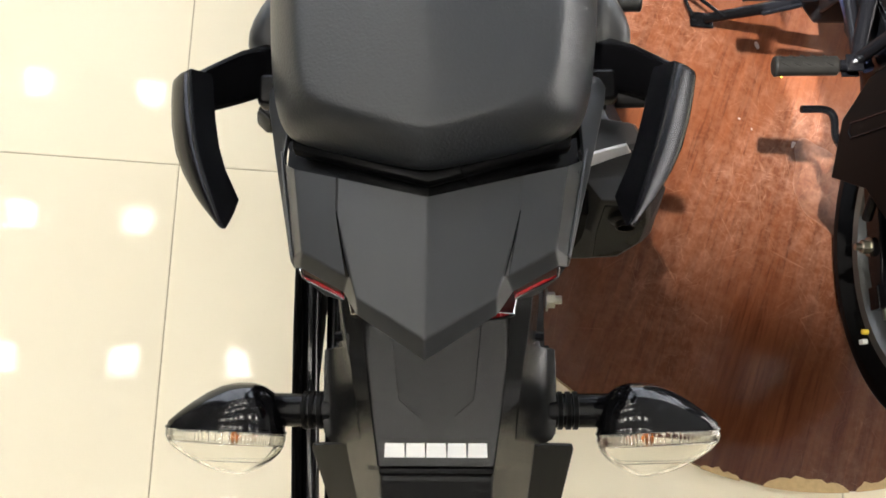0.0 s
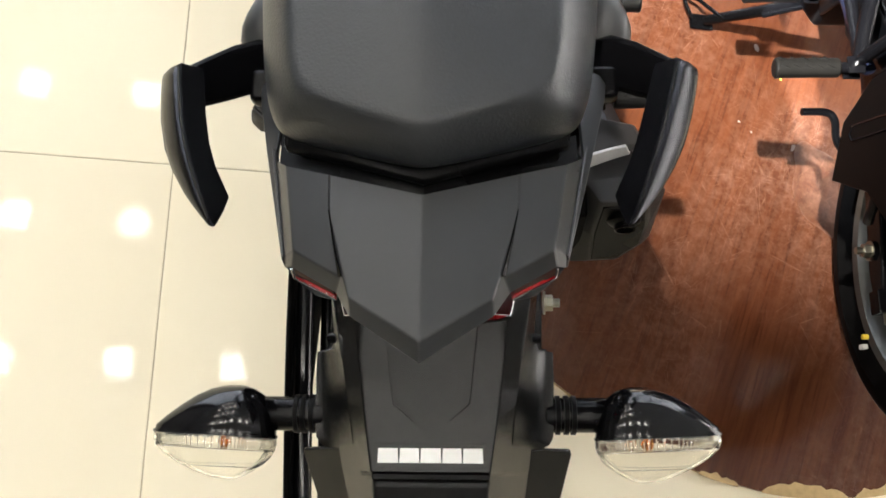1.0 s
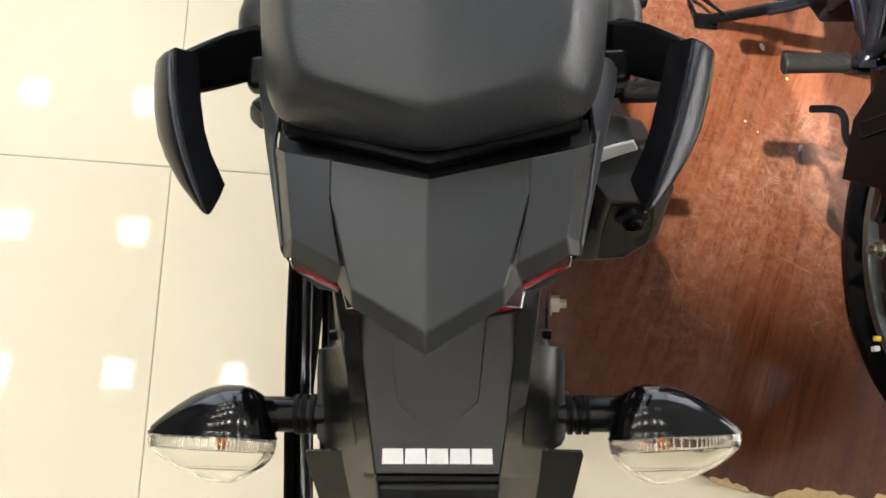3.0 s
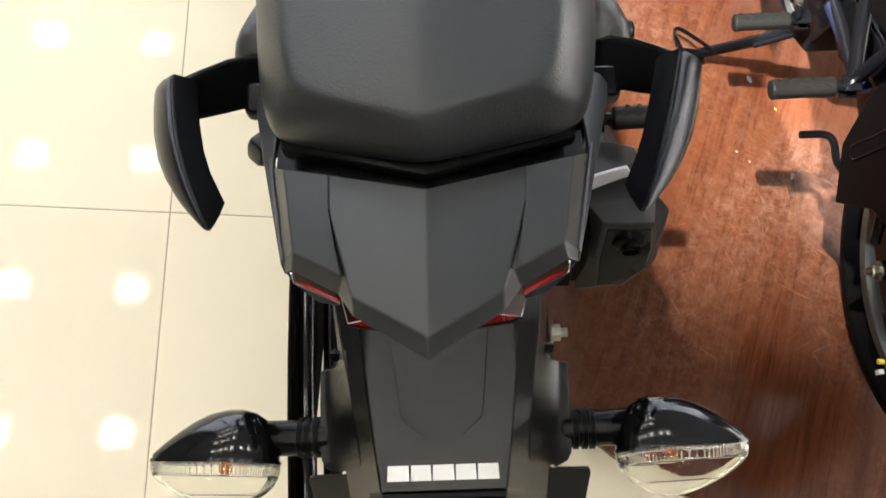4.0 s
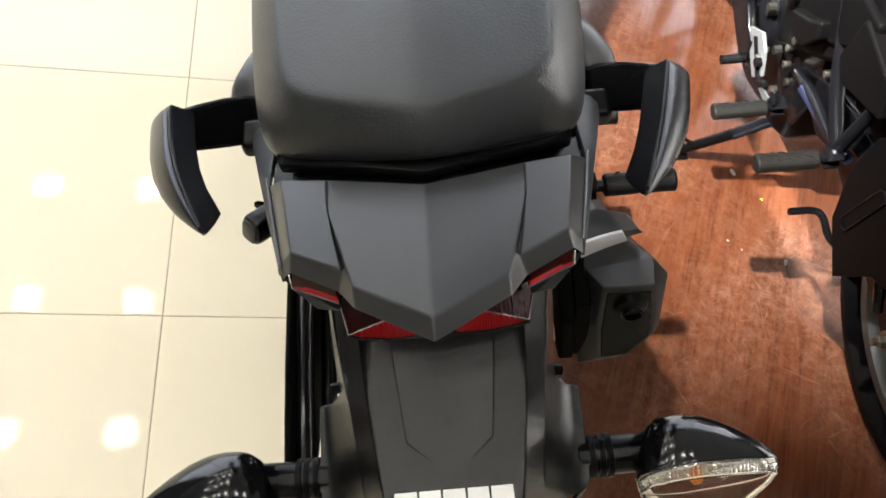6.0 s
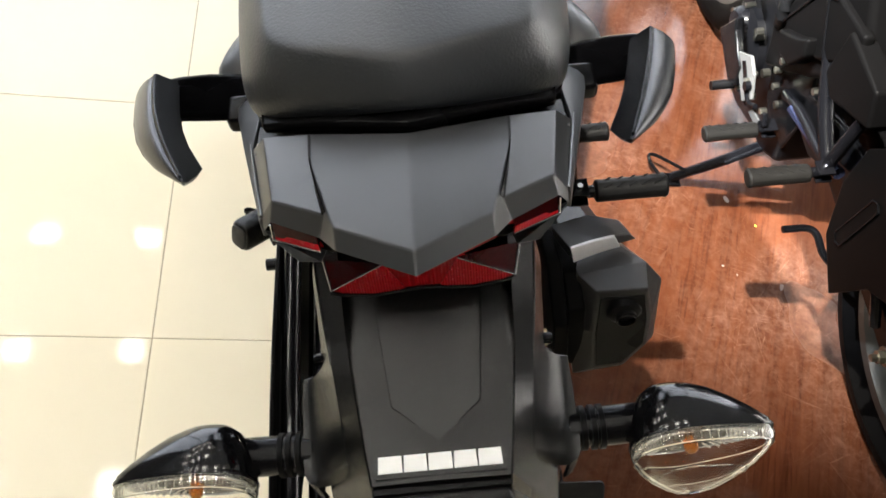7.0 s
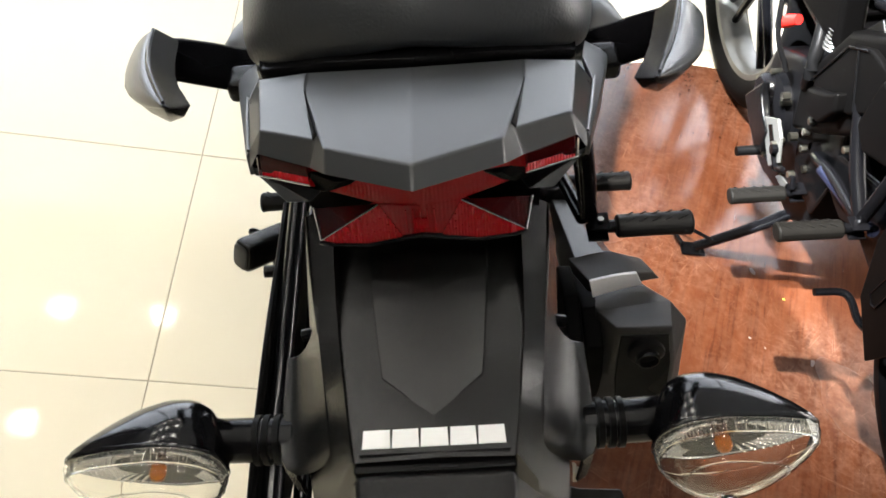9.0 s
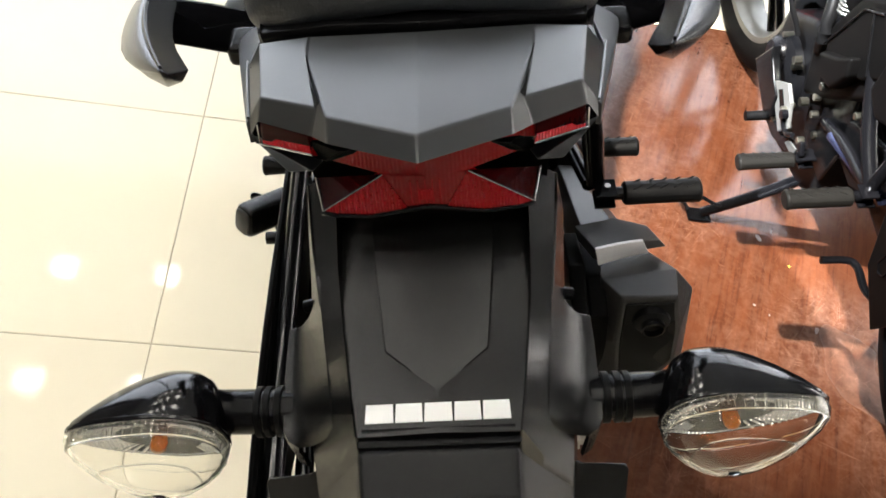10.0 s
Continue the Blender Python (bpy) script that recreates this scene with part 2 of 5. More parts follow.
# ---- mesh helpers ----
def part(name, bm, mat, parent=None, label="", bevel=0.0, sub=0, solid=0.0, smooth=True, seg=2, angle=32):
    """Links a bmesh as one mesh object under a thing or a part."""
    bmesh.ops.remove_doubles(bm, verts=bm.verts, dist=1e-6)
    bmesh.ops.recalc_face_normals(bm, faces=bm.faces)
    data = bpy.data.meshes.new(name)
    bm.to_mesh(data)
    bm.free()
    data.materials.append(mat)
    for p in data.polygons:
        p.use_smooth = smooth
    ob = new(name, data)
    if parent:
        ob.parent = parent
    if solid:
        md = ob.modifiers.new("thick", "SOLIDIFY")
        md.thickness, md.offset = solid, -1
    if sub:
        md = ob.modifiers.new("round", "SUBSURF")
        md.levels = md.render_levels = sub
    if bevel:
        md = ob.modifiers.new("edge", "BEVEL")
        md.width, md.segments, md.limit_method, md.angle_limit = bevel, seg, "ANGLE", radians(angle)
        ob.modifiers.new("shade", "WEIGHTED_NORMAL")
    elif smooth and not sub:
        ob.data.set_sharp_from_angle(angle=radians(40))
    if label:
        ob["label"] = label
    return ob


def flip(pts, s):
    return [(s * x, y, z) for x, y, z in pts]


def loft(rings, bm=None, caps=True, closed=True):
    bm = bm or bmesh.new()
    rows = [[bm.verts.new(p) for p in r] for r in rings]
    for a, b in zip(rows, rows[1:]):
        n = len(a)
        for i in range(n if closed else n - 1):
            bm.faces.new((a[i], a[(i + 1) % n], b[(i + 1) % n], b[i]))
    if caps and closed:
        bm.faces.new(rows[0][::-1])
        bm.faces.new(rows[-1])
    return bm


def both_sides(half):
    """A closed ring from the half x >= 0, given from the upper middle down to the lower middle."""
    return list(half) + [(-x, y, z) for x, y, z in reversed(half) if x > 1e-6]


def box(x0, x1, y0, y1, z0, z1, bm=None):
    return loft([[(x0, y0, z0), (x1, y0, z0), (x1, y1, z0), (x0, y1, z0)], [(x0, y0, z1), (x1, y0, z1), (x1, y1, z1), (x0, y1, z1)]], bm)


def glide(pts, n=6):
    """Points along a smooth curve through pts."""
    p = [Vector(q) for q in pts]
    p = [2 * p[0] - p[1]] + p + [2 * p[-1] - p[-2]]
    out = []
    for i in range(1, len(p) - 2):
        for k in range(n):
            t = k / n
            out.append(0.5 * (2 * p[i] + (p[i + 1] - p[i - 1]) * t + (2 * p[i - 1] - 5 * p[i] + 4 * p[i + 1] - p[i + 2]) * t * t + (3 * p[i] - p[i - 1] - 3 * p[i + 1] + p[i + 2]) * t ** 3))
    return out + [p[-2]]


def tube(pts, r, n=10, smooth=5, bm=None, flat=1.0):
    """A rod of radius r (or radii) along pts; flat squeezes it across."""
    path = glide(pts, smooth) if smooth > 1 else [Vector(q) for q in pts]
    rs = r if isinstance(r, (list, tuple)) else [r, r]
    rings = []
    up = Vector((0.13, 0.27, 0.95))
    for i, p in enumerate(path):
        d = (path[min(i + 1, len(path) - 1)] - path[max(i - 1, 0)]).normalized()
        u = d.cross(up).normalized()
        v = u.cross(d)
        f = i / (len(path) - 1) * (len(rs) - 1)
        k = min(int(f), len(rs) - 2)
        rad = rs[k] + (rs[k + 1] - rs[k]) * (f - k)
        rings.append([p + u * math.cos(a) * rad * flat + v * math.sin(a) * rad for a in (2 * math.pi * j / n for j in range(n))])
    return loft(rings, bm)


def rod(a, b, r, n=14, bm=None):
    return tube([a, b], r, n, 1, bm)


def spin(profile, centre, axis="x", n=40, bm=None, closed=True, wobble=None):
    """Turns a profile of (radius, offset along the axis) round an axis."""
    rings = []
    for j in range(n):
        a = 2 * math.pi * j / n
        ring = []
        for r, o in profile:
            if axis == "x":
                ring.append((centre[0] + o, centre[1] + r * math.cos(a), centre[2] + r * math.sin(a)))
            elif axis == "y":
                ring.append((centre[0] + r * math.cos(a), centre[1] + o, centre[2] + r * math.sin(a)))
            else:
                ring.append((centre[0] + r * math.cos(a), centre[1] + r * math.sin(a), centre[2] + o))
        rings.append(ring)
    rings.append(rings[0])
    return loft(rings, bm, caps=False, closed=closed)


def prism(outline, axis, lo, hi, bm=None):
    """Extrudes a 2D outline along an axis between lo and hi."""
    def at(p, d):
        return {"x": (d, p[0], p[1]), "y": (p[0], d, p[1]), "z": (p[0], p[1], d)}[axis]
    return loft([[at(p, lo) for p in outline], [at(p, hi) for p in outline]], bm)


def slab(top, drop, bm=None):
    """A plate with the given upper outline, thickened along the vector drop."""
    return loft([top, [tuple(Vector(p) + Vector(drop)) for p in top]], bm)


def thing(name, m, label, category, group="", kind=""):
    ob = new(name)
    ob.matrix_basis = m
    return tagged(ob, label, category, group, kind)


# ---- room ----
ROOM = (-4.4, 3.4, -3.6, 3.05)


def room():
    x0, x1, y0, y1 = ROOM
    for name, b in (("wall_south", (x0 - 0.2, x1 + 0.2, y0 - 0.2, y0)), ("wall_west", (x0 - 0.2, x0, y0, y1))):
        tagged(part(name, box(*b, -0.1, CEILING), REAR_WALL if name == "wall_south" else PAINT_WHITE, smooth=False), "plain painted showroom wall", "wall", kind="structure")
    # glazed shopfront north, invented fill glazing east: piers, lintel and low kerb round each wide opening
    for side, lo, hi, at in (("north", x0, x1, y1), ("east", y0, y1, x1)):
        def block(u0, u1, v0, v1, z0, z1, bm=None):
            return box(u0, u1, at + v0, at + v1, z0, z1, bm) if side == "north" else box(at + v0, at + v1, u0, u1, z0, z1, bm)
        g0, g1, top = (lo + 0.5, hi - 0.4, 2.92) if side == "north" else (-0.6, hi - 0.4, 2.6)
        base = 0.15
        ends = (lo - 0.2, hi) if side == "north" else (lo, hi + 0.2)
        bm = bmesh.new()
        for p in ((ends[0], g0, -0.1, CEILING), (g1, ends[1], -0.1, CEILING), (g0, g1, -0.1, base), (g0, g1, top, CEILING)):
            block(p[0], p[1], 0, 0.2, p[2], p[3], bm)
        tagged(part("wall_" + side, bm, PAINT_WHITE, smooth=False), "grey wall round the glazed shopfront", "wall", kind="structure")
        win = tagged(new("window_1" if side == "north" else "window_2"), "wide unseen glazed window with grey frame", "window", kind="structure")
        us = [g0 + (g1 - g0) * k / 4 for k in range(5)]
        for u in us:
            part("window_frame", block(u - 0.03, u + 0.03, 0.05, 0.12, base, top), ALLOY, win, smooth=False)
        for ua, ub in zip(us, us[1:]):
            pane = part("pane", block(ua + 0.03, ub - 0.03, 0.08, 0.088, base, top), WINDOW_GLASS, win, smooth=False)
            pane.visible_shadow = False
        tagged(part("backdrop", block(g0 - 2, g1 + (1.2 if side == "north" else 2), 1.6, 1.7, -0.1, 4.5), DAYLIGHT if side == "north" else EAST_FILL, smooth=False), "bright hazy glow behind the unseen glazing", "backdrop", kind="structure")
    tagged(part("ceiling", box(x0 - 0.2, x1 + 0.2, y0 - 0.2, y1 + 0.2, CEILING, CEILING + 0.1), CEIL, smooth=False), "pale grey showroom ceiling", "ceiling", kind="structure")


room()


def led_panels():
    """Square ceiling lights in even rows."""
    first = thing("ceiling_light", pose(-1.08, 0.39, CEILING), "square white recessed led ceiling light", "ceiling light", "rows of ceiling lights")
    h, w = 0.066, 0.012
    rim = bmesh.new()
    for b in ((-h - w, h + w, -h - w, -h), (-h - w, h + w, h, h + w), (-h - w, -h, -h, h), (h, h + w, -h, h)):
        box(*b, -0.012, 0.0, rim)
    part("frame", rim, LAMP_BODY, first, smooth=False)
    part("diffuser", box(-h, h, -h, h, -0.006, -0.001), LED, first, smooth=False)
    for i in range(-3, 3):
        for j in range(-2, 6):
            x, y = -1.08 + 0.57 * i, 0.39 + 0.73 * j
            if (i or j) and (i < 1 or j < 1):
                if ROOM[0] + 0.3 < x < ROOM[1] - 0.3 and ROOM[2] + 0.3 < y < ROOM[3] - 0.3:
                    copy_thing(first, pose(x, y, CEILING))


led_panels()


# ---- round display board ----
def display_board(cx=0.68, cy=0.684, r=0.769, top=0.012):
    n = 220
    ring, low = [], []
    for i in range(n):
        a = 2 * math.pi * i / n
        rr = r + 0.004 * noise.noise((math.cos(a) * 6, math.sin(a) * 6, 0)) + 0.002 * noise.noise((math.cos(a) * 40, math.sin(a) * 40, 3))
        ring.append((rr * math.cos(a), rr * math.sin(a), top))
        low.append((rr * math.cos(a), rr * math.sin(a), 0.0012))
    board = thing("display_board", pose(cx, cy, 0), "round red-brown varnished wooden display board with chipped edge", "display board")
    bm = bmesh.new()
    bm.faces.new([bm.verts.new(p) for p in ring])
    part("veneer", bm, BOARD, board, smooth=False)
    part("core", loft([[(x, y, z - 0.0015) for x, y, z in ring], low], caps=False), PLY, board, "raw plywood edge", smooth=False)
    # places where the veneer has broken off along the rim
    for a0, a1, depth in ((-1.74, -1.52, 0.034), (-1.5, -1.36, 0.02), (-1.9, -1.8, 0.012), (-2.35, -2.3, 0.008), (-1.3, -1.1, 0.03), (-0.9, -0.7, 0.02)):
        pts_out, pts_in = [], []
        steps = 16
        for k in range(steps + 1):
            a = a0 + (a1 - a0) * k / steps
            f = math.sin(math.pi * k / steps) ** 0.5 * (0.65 + 0.5 * noise.noise((a * 60, depth * 90, 1)))
            pts_out.append(((r + 0.002) * math.cos(a), (r + 0.002) * math.sin(a), top + 0.0012))
            q = r - 0.001 - depth * max(f, 0.02)
            pts_in.append((q * math.cos(a), q * math.sin(a), top + 0.0006))
        part("chip", slab(pts_out + pts_in[::-1], (0, 0, -0.001)), PLY, board, "bare broken plywood", smooth=False)


display_board()


def debris():
    """Small scraps that lie on the board."""
    for x, y, w, d, turn, mat, label in ((0.612, 0.784, 0.010, 0.018, 0.3, PAPER, "small white paper scrap on the board"), (0.673, 0.575, 0.008, 0.017, -0.5, PAPER, "small white paper scrap on the board"), (0.66, 0.72, 0.003, 0.005, 0.8, YELLOW, "tiny yellow scrap on the board"),
                                         (0.56, 0.62, 0.004, 0.006, 1.2, PAPER, "tiny white scrap on the board"), (0.585, 0.60, 0.003, 0.005, 0.1, PAPER, "tiny white scrap on the board")):
        out = []
        for k in range(7):
            q = 2 * math.pi * k / 7
            f = 1 + 0.35 * noise.noise((x * 90 + k, y * 70, 2.0))
            px, py = w * math.cos(q) * f / 2, d * math.sin(q) * f / 2
            out.append((x + px * math.cos(turn) - py * math.sin(turn), y + px * math.sin(turn) + py * math.cos(turn), 0.0132 + 0.0006 * (k % 2)))
        tagged(part("paper_scrap", slab(out, (0, 0, -0.0008)), mat, smooth=False), label, "paper scrap", "scraps on the board")


debris()


# ---- motorcycle, in its own upright frame: x to its right, y ahead, z up from the tyre's foot ----
def indicator(bike, s):
    """A turn signal on its rubber stalk; s is 1 on the right, -1 on the left."""
    ind = part("turn_signal", tube(flip([(0.086, 0.0155, 0.7435), (0.135, 0.0155, 0.746)], s), 0.0132, 24, 1), BLACK_METAL, bike, "black turn signal stalk with clear lens")
    for x in (0.0945, 0.1010, 0.1065):
        part("rubber_ring", spin([(0.0128, -0.0022), (0.0149, -0.0017), (0.0149, 0.0017), (0.0128, 0.0022)], (s * x, 0.0155, 0.744), "x", 28), RUBBER, ind)
    # flattened neck between stalk and housing
    neck = [[(x, 0.0155 + ry * math.cos(a), 0.7455 + rz * math.sin(a)) for a in (2 * math.pi * k / 20 for k in range(20))] for x, ry, rz in ((0.112, 0.0115, 0.0115), (0.122, 0.0118, 0.0135), (0.134, 0.0125, 0.0200))]
    part("neck", loft([flip(r, s) for r in neck]), BLACK_METAL, ind)
    cz, n = 0.7515, 48

    def oval(y, xl, xr, hh, dz=0.0, p=3.0, tipped=0.0, fall=0.42):
        """A blunt teardrop across the signal: level on the stalk's side, falling to the outer end from a crease."""
        ring, cx, hw = [], (xl + xr) / 2, (xr - xl) / 2
        for k in range(n):
            a = 2 * math.pi * k / n
            ca, sa = math.cos(a), math.sin(a)
            x = math.copysign(abs(ca) ** (2 / p), ca) * hw
            out = max(0.0, (cx + x - 0.158) / max(0.004, xr - 0.158))
            z = math.copysign(abs(sa) ** (2 / p), sa) * hh * (1 - fall * min(1.0, out))
            ring.append((s * (cx + x), y + tipped * x, cz + dz + z))
        return ring
    shell = [oval(-0.001, 0.1225, 0.2150, 0.0262, tipped=0.05), oval(0.005, 0.1228, 0.2140, 0.0268, tipped=0.03), oval(0.013, 0.1245, 0.2065, 0.0262), oval(0.021, 0.1275, 0.1960, 0.0240),
             oval(0.0285, 0.1320, 0.1845, 0.0200), oval(0.0335, 0.1385, 0.1740, 0.0140), oval(0.0362, 0.1470, 0.1640, 0.0060)]
    part("housing", loft(shell), BLACK_GLOSS, ind, "gloss black housing", bevel=0.0004)
    # silvered bowl: a fluted wall round a deep hollow, with a cross bar under the bulb
    bowl = [oval(-0.0018, 0.1240, 0.2130, 0.0250, tipped=0.05), oval(0.0015, 0.1300, 0.2060, 0.0225), oval(0.0022, 0.1350, 0.1990, 0.0195), oval(0.0090, 0.1440, 0.1820, 0.0130), oval(0.0105, 0.1560, 0.1680, 0.005)]
    refl = part("reflector", loft(bowl, caps=False), REFLECTOR, ind, "silvered reflector bowl")
    inner_ring, outer_ring = oval(0.0012, 0.1470, 0.1800, 0.0120), oval(-0.0030, 0.1290, 0.2070, 0.0225, tipped=0.05)
    for k in range(0, n):
        if inner_ring[k][2] > cz - 0.010:
            part("flute", rod(inner_ring[k], outer_ring[k], 0.0009, 6), REFLECTOR, refl)
    part("bulb_socket", spin([(0.0, 0.009), (0.0080, 0.009), (0.0080, 0.001), (0.0062, -0.001), (0.0, -0.001)], (s * 0.1605, 0.0, 0.753), "y", 20, closed=False), CHROME, ind)
    bulb = spin([(0.0, -0.0115), (0.0024, -0.0110), (0.0042, -0.0092), (0.0048, -0.0065), (0.0044, -0.0035), (0.0036, 0.0), (0.0, 0.0)], (s * 0.1605, 0.0, 0.753), "y", 22, closed=False)
    part("bulb", bulb, AMBER, ind, "amber bulb")
    prof = ((-0.0015, 0.1222, 0.2152, 0.0266, 0.0, 0.05), (-0.0060, 0.1222, 0.2155, 0.0270, -0.0004, 0.05), (-0.0110, 0.1238, 0.2135, 0.0270, -0.0010, 0.05), (-0.0165, 0.1268, 0.2075, 0.0258, -0.0018, 0.05), (-0.0225, 0.1325, 0.1975, 0.0232, -0.0030, 0.04),
            (-0.0285, 0.1405, 0.1835, 0.0182, -0.0042, 0.02), (-0.0325, 0.1480, 0.1700, 0.0110, -0.0052, 0.0), (-0.0340, 0.1540, 0.1610, 0.0030, -0.0056, 0.0))
    lens = [oval(y, xl, xr, hh, dz, tipped=tp) for y, xl, xr, hh, dz, tp in prof]
    inner = [oval(y + 0.0016, xl + 0.0016, xr - 0.0016, max(hh - 0.0016, 0.001), dz, tipped=tp) for y, xl, xr, hh, dz, tp in prof]
    lens_ob = part("lens", loft(lens + inner[::-1], caps=False), CLEAR_LENS, ind, "clear plastic lens")
    lens_ob.visible_shadow = False
    # moulded ribs round the band next to the housing
    outer, shifted = oval(-0.0022, 0.1240, 0.2132, 0.0252, tipped=0.05), oval(-0.0100, 0.1254, 0.2110, 0.0256, -0.0008, tipped=0.05)
    dense = 2
    for k in range(n):
        for q in range(dense):
            f, m = q / dense, (k + 1) % n
            pa = Vector(outer[k]).lerp(Vector(outer[m]), f)
            pb = Vector(shifted[k]).lerp(Vector(shifted[m]), f)
            if pa.z > cz - 0.004:
                rib = part("lens_rib", rod(pa, pb, 0.00075, 6), CLEAR_LENS, lens_ob)
                rib.visible_shadow = False
    # rolled edges of the lens: where the band ends and along the foot
    for ring, r in ((oval(-0.0106, 0.1240, 0.2132, 0.0268, -0.001, tipped=0.05), 0.0008), (oval(-0.0240, 0.1360, 0.1930, 0.0215, -0.0036, tipped=0.03), 0.0005)):
        bezel = part("lens_edge", tube(ring + ring[:1], r, 6, 1), CLEAR_LENS, lens_ob)
        bezel.visible_shadow = False
    rim = [oval(-0.0014, 0.1218, 0.2158, 0.0272, tipped=0.05), oval(-0.0002, 0.1215, 0.2161, 0.0275, tipped=0.05), oval(0.0010, 0.1218, 0.2158, 0.0272, tipped=0.05)]
    part("seam", loft(rim, caps=False), BLACK_GLOSS, ind)


def grab_handle(bike, s):
    """A forged side handle: a ridged blade that hooks in at its tip, on an arm from under the seat."""
    top, tip = Vector((0.1710, 0.2500, 0.8740)), Vector((0.1265, 0.1203, 0.9140))
    # along the ridge: how far outer and inner edges stand off, as shares of full width, and the depth below
    rows = ((0.0, 0.90, 0.95, 0.026), (0.035, 1.0, 1.0, 0.029), (0.16, 1.05, 1.0, 0.031), (0.32, 1.08, 0.98, 0.031), (0.50, 1.05, 0.95, 0.030), (0.64, 0.92, 0.98, 0.028), (0.76, 0.72, 1.10, 0.025), (0.815, 0.62, 1.14, 0.022), (0.90, 0.38, 0.72, 0.016), (0.97, 0.16, 0.30, 0.010), (1.0, 0.06, 0.10, 0.006))
    blade = []
    for f, out, inn, deep in rows:
        r = top.lerp(tip, f) + Vector((0.0040 - 0.002 * s, 0, 0.001)) * math.sin(math.pi * f) + Vector((-0.0020 * s, 0, 0))
        o = r + Vector((0.0195, -0.002 * (1 - f), -0.0155)) * out
        i = r + Vector((-0.0125, 0.001, -0.0120)) * inn
        u = r.lerp((o + i) / 2, 0.8) + Vector((0.002, 0.001, -deep * 0.72))
        mid = o.lerp(r, 0.5) + Vector((0.0010, 0, 0.0015)) * out
        blade.append([tuple(o), tuple(mid), tuple(r), tuple(i), tuple(i.lerp(u, 0.5) + Vector((-0.0015, 0, -0.002)) * inn), tuple(u), tuple(o.lerp(u, 0.5) + Vector((0.002, 0, -0.001)) * out)])
    bm = loft([flip(r, s) for r in blade])
    handle = part("grab_handle", bm, RAIL_PAINT, bike, "black grab handle, its outer face coloured lighter for sheen", bevel=0.0016, seg=3, angle=24)
    # Skin over the outer face in the paler paint, as its sheen.
    trim = []
    for o, m, r, i, k, u, w in blade:
        o, m, r, w = Vector(o), Vector(m), Vector(r), Vector(w)
        away = Vector((0.62, 0.1, 0.78))
        trim.append(flip([tuple(o.lerp(w, 0.25) + Vector((0.0008, 0, 0))), tuple(o + Vector((0.0011, 0, 0.0003))), tuple(m + away * 0.0012), tuple(r.lerp(m, 0.16) + away * 0.0010), tuple(r.lerp(m, 0.22) - away * 0.001), tuple(o.lerp(w, 0.25) - Vector((0.002, 0, 0)))], s))
    part("handle_sheen_face", loft(trim), HANDLE_SHEEN, handle, "outer face coloured lighter for its sheen", sub=1)
    seam = [tuple(Vector(r[2]) + Vector((0.0006, 0, 0.0009))) for r in blade[1:-1]]
    part("handle_ridge", tube(flip(seam, s), 0.0011, 6, 3), RAIL_PAINT, handle, "polished ridge line")
    arm = []
    for x, ya, yb, za, zb in ((0.1735, 0.225, 0.2515, 0.850, 0.8725), (0.162, 0.230, 0.2655, 0.843, 0.8610), (0.149, 0.241, 0.284, 0.829, 0.8430), (0.135, 0.254, 0.297, 0.813, 0.8280), (0.118, 0.262, 0.302, 0.803, 0.8200), (0.085, 0.264, 0.302, 0.797, 0.818)):
        arm.append(flip([(x, ya, za), (x, ya - 0.001, (za + zb) / 2), (x, ya + 0.003, zb - 0.004), (x, ya + 0.014, zb), (x, yb - 0.010, zb), (x, yb - 0.001, zb - 0.006), (x, yb, za)], s))
    part("grab_handle_arm", loft(arm), RAIL_PAINT, handle, bevel=0.003, seg=3)
    part("grab_bracket", box(min(s * 0.112, s * 0.138), max(s * 0.112, s * 0.138), 0.242, 0.268, 0.812, 0.829), BLACK_METAL, handle, bevel=0.005, seg=3)


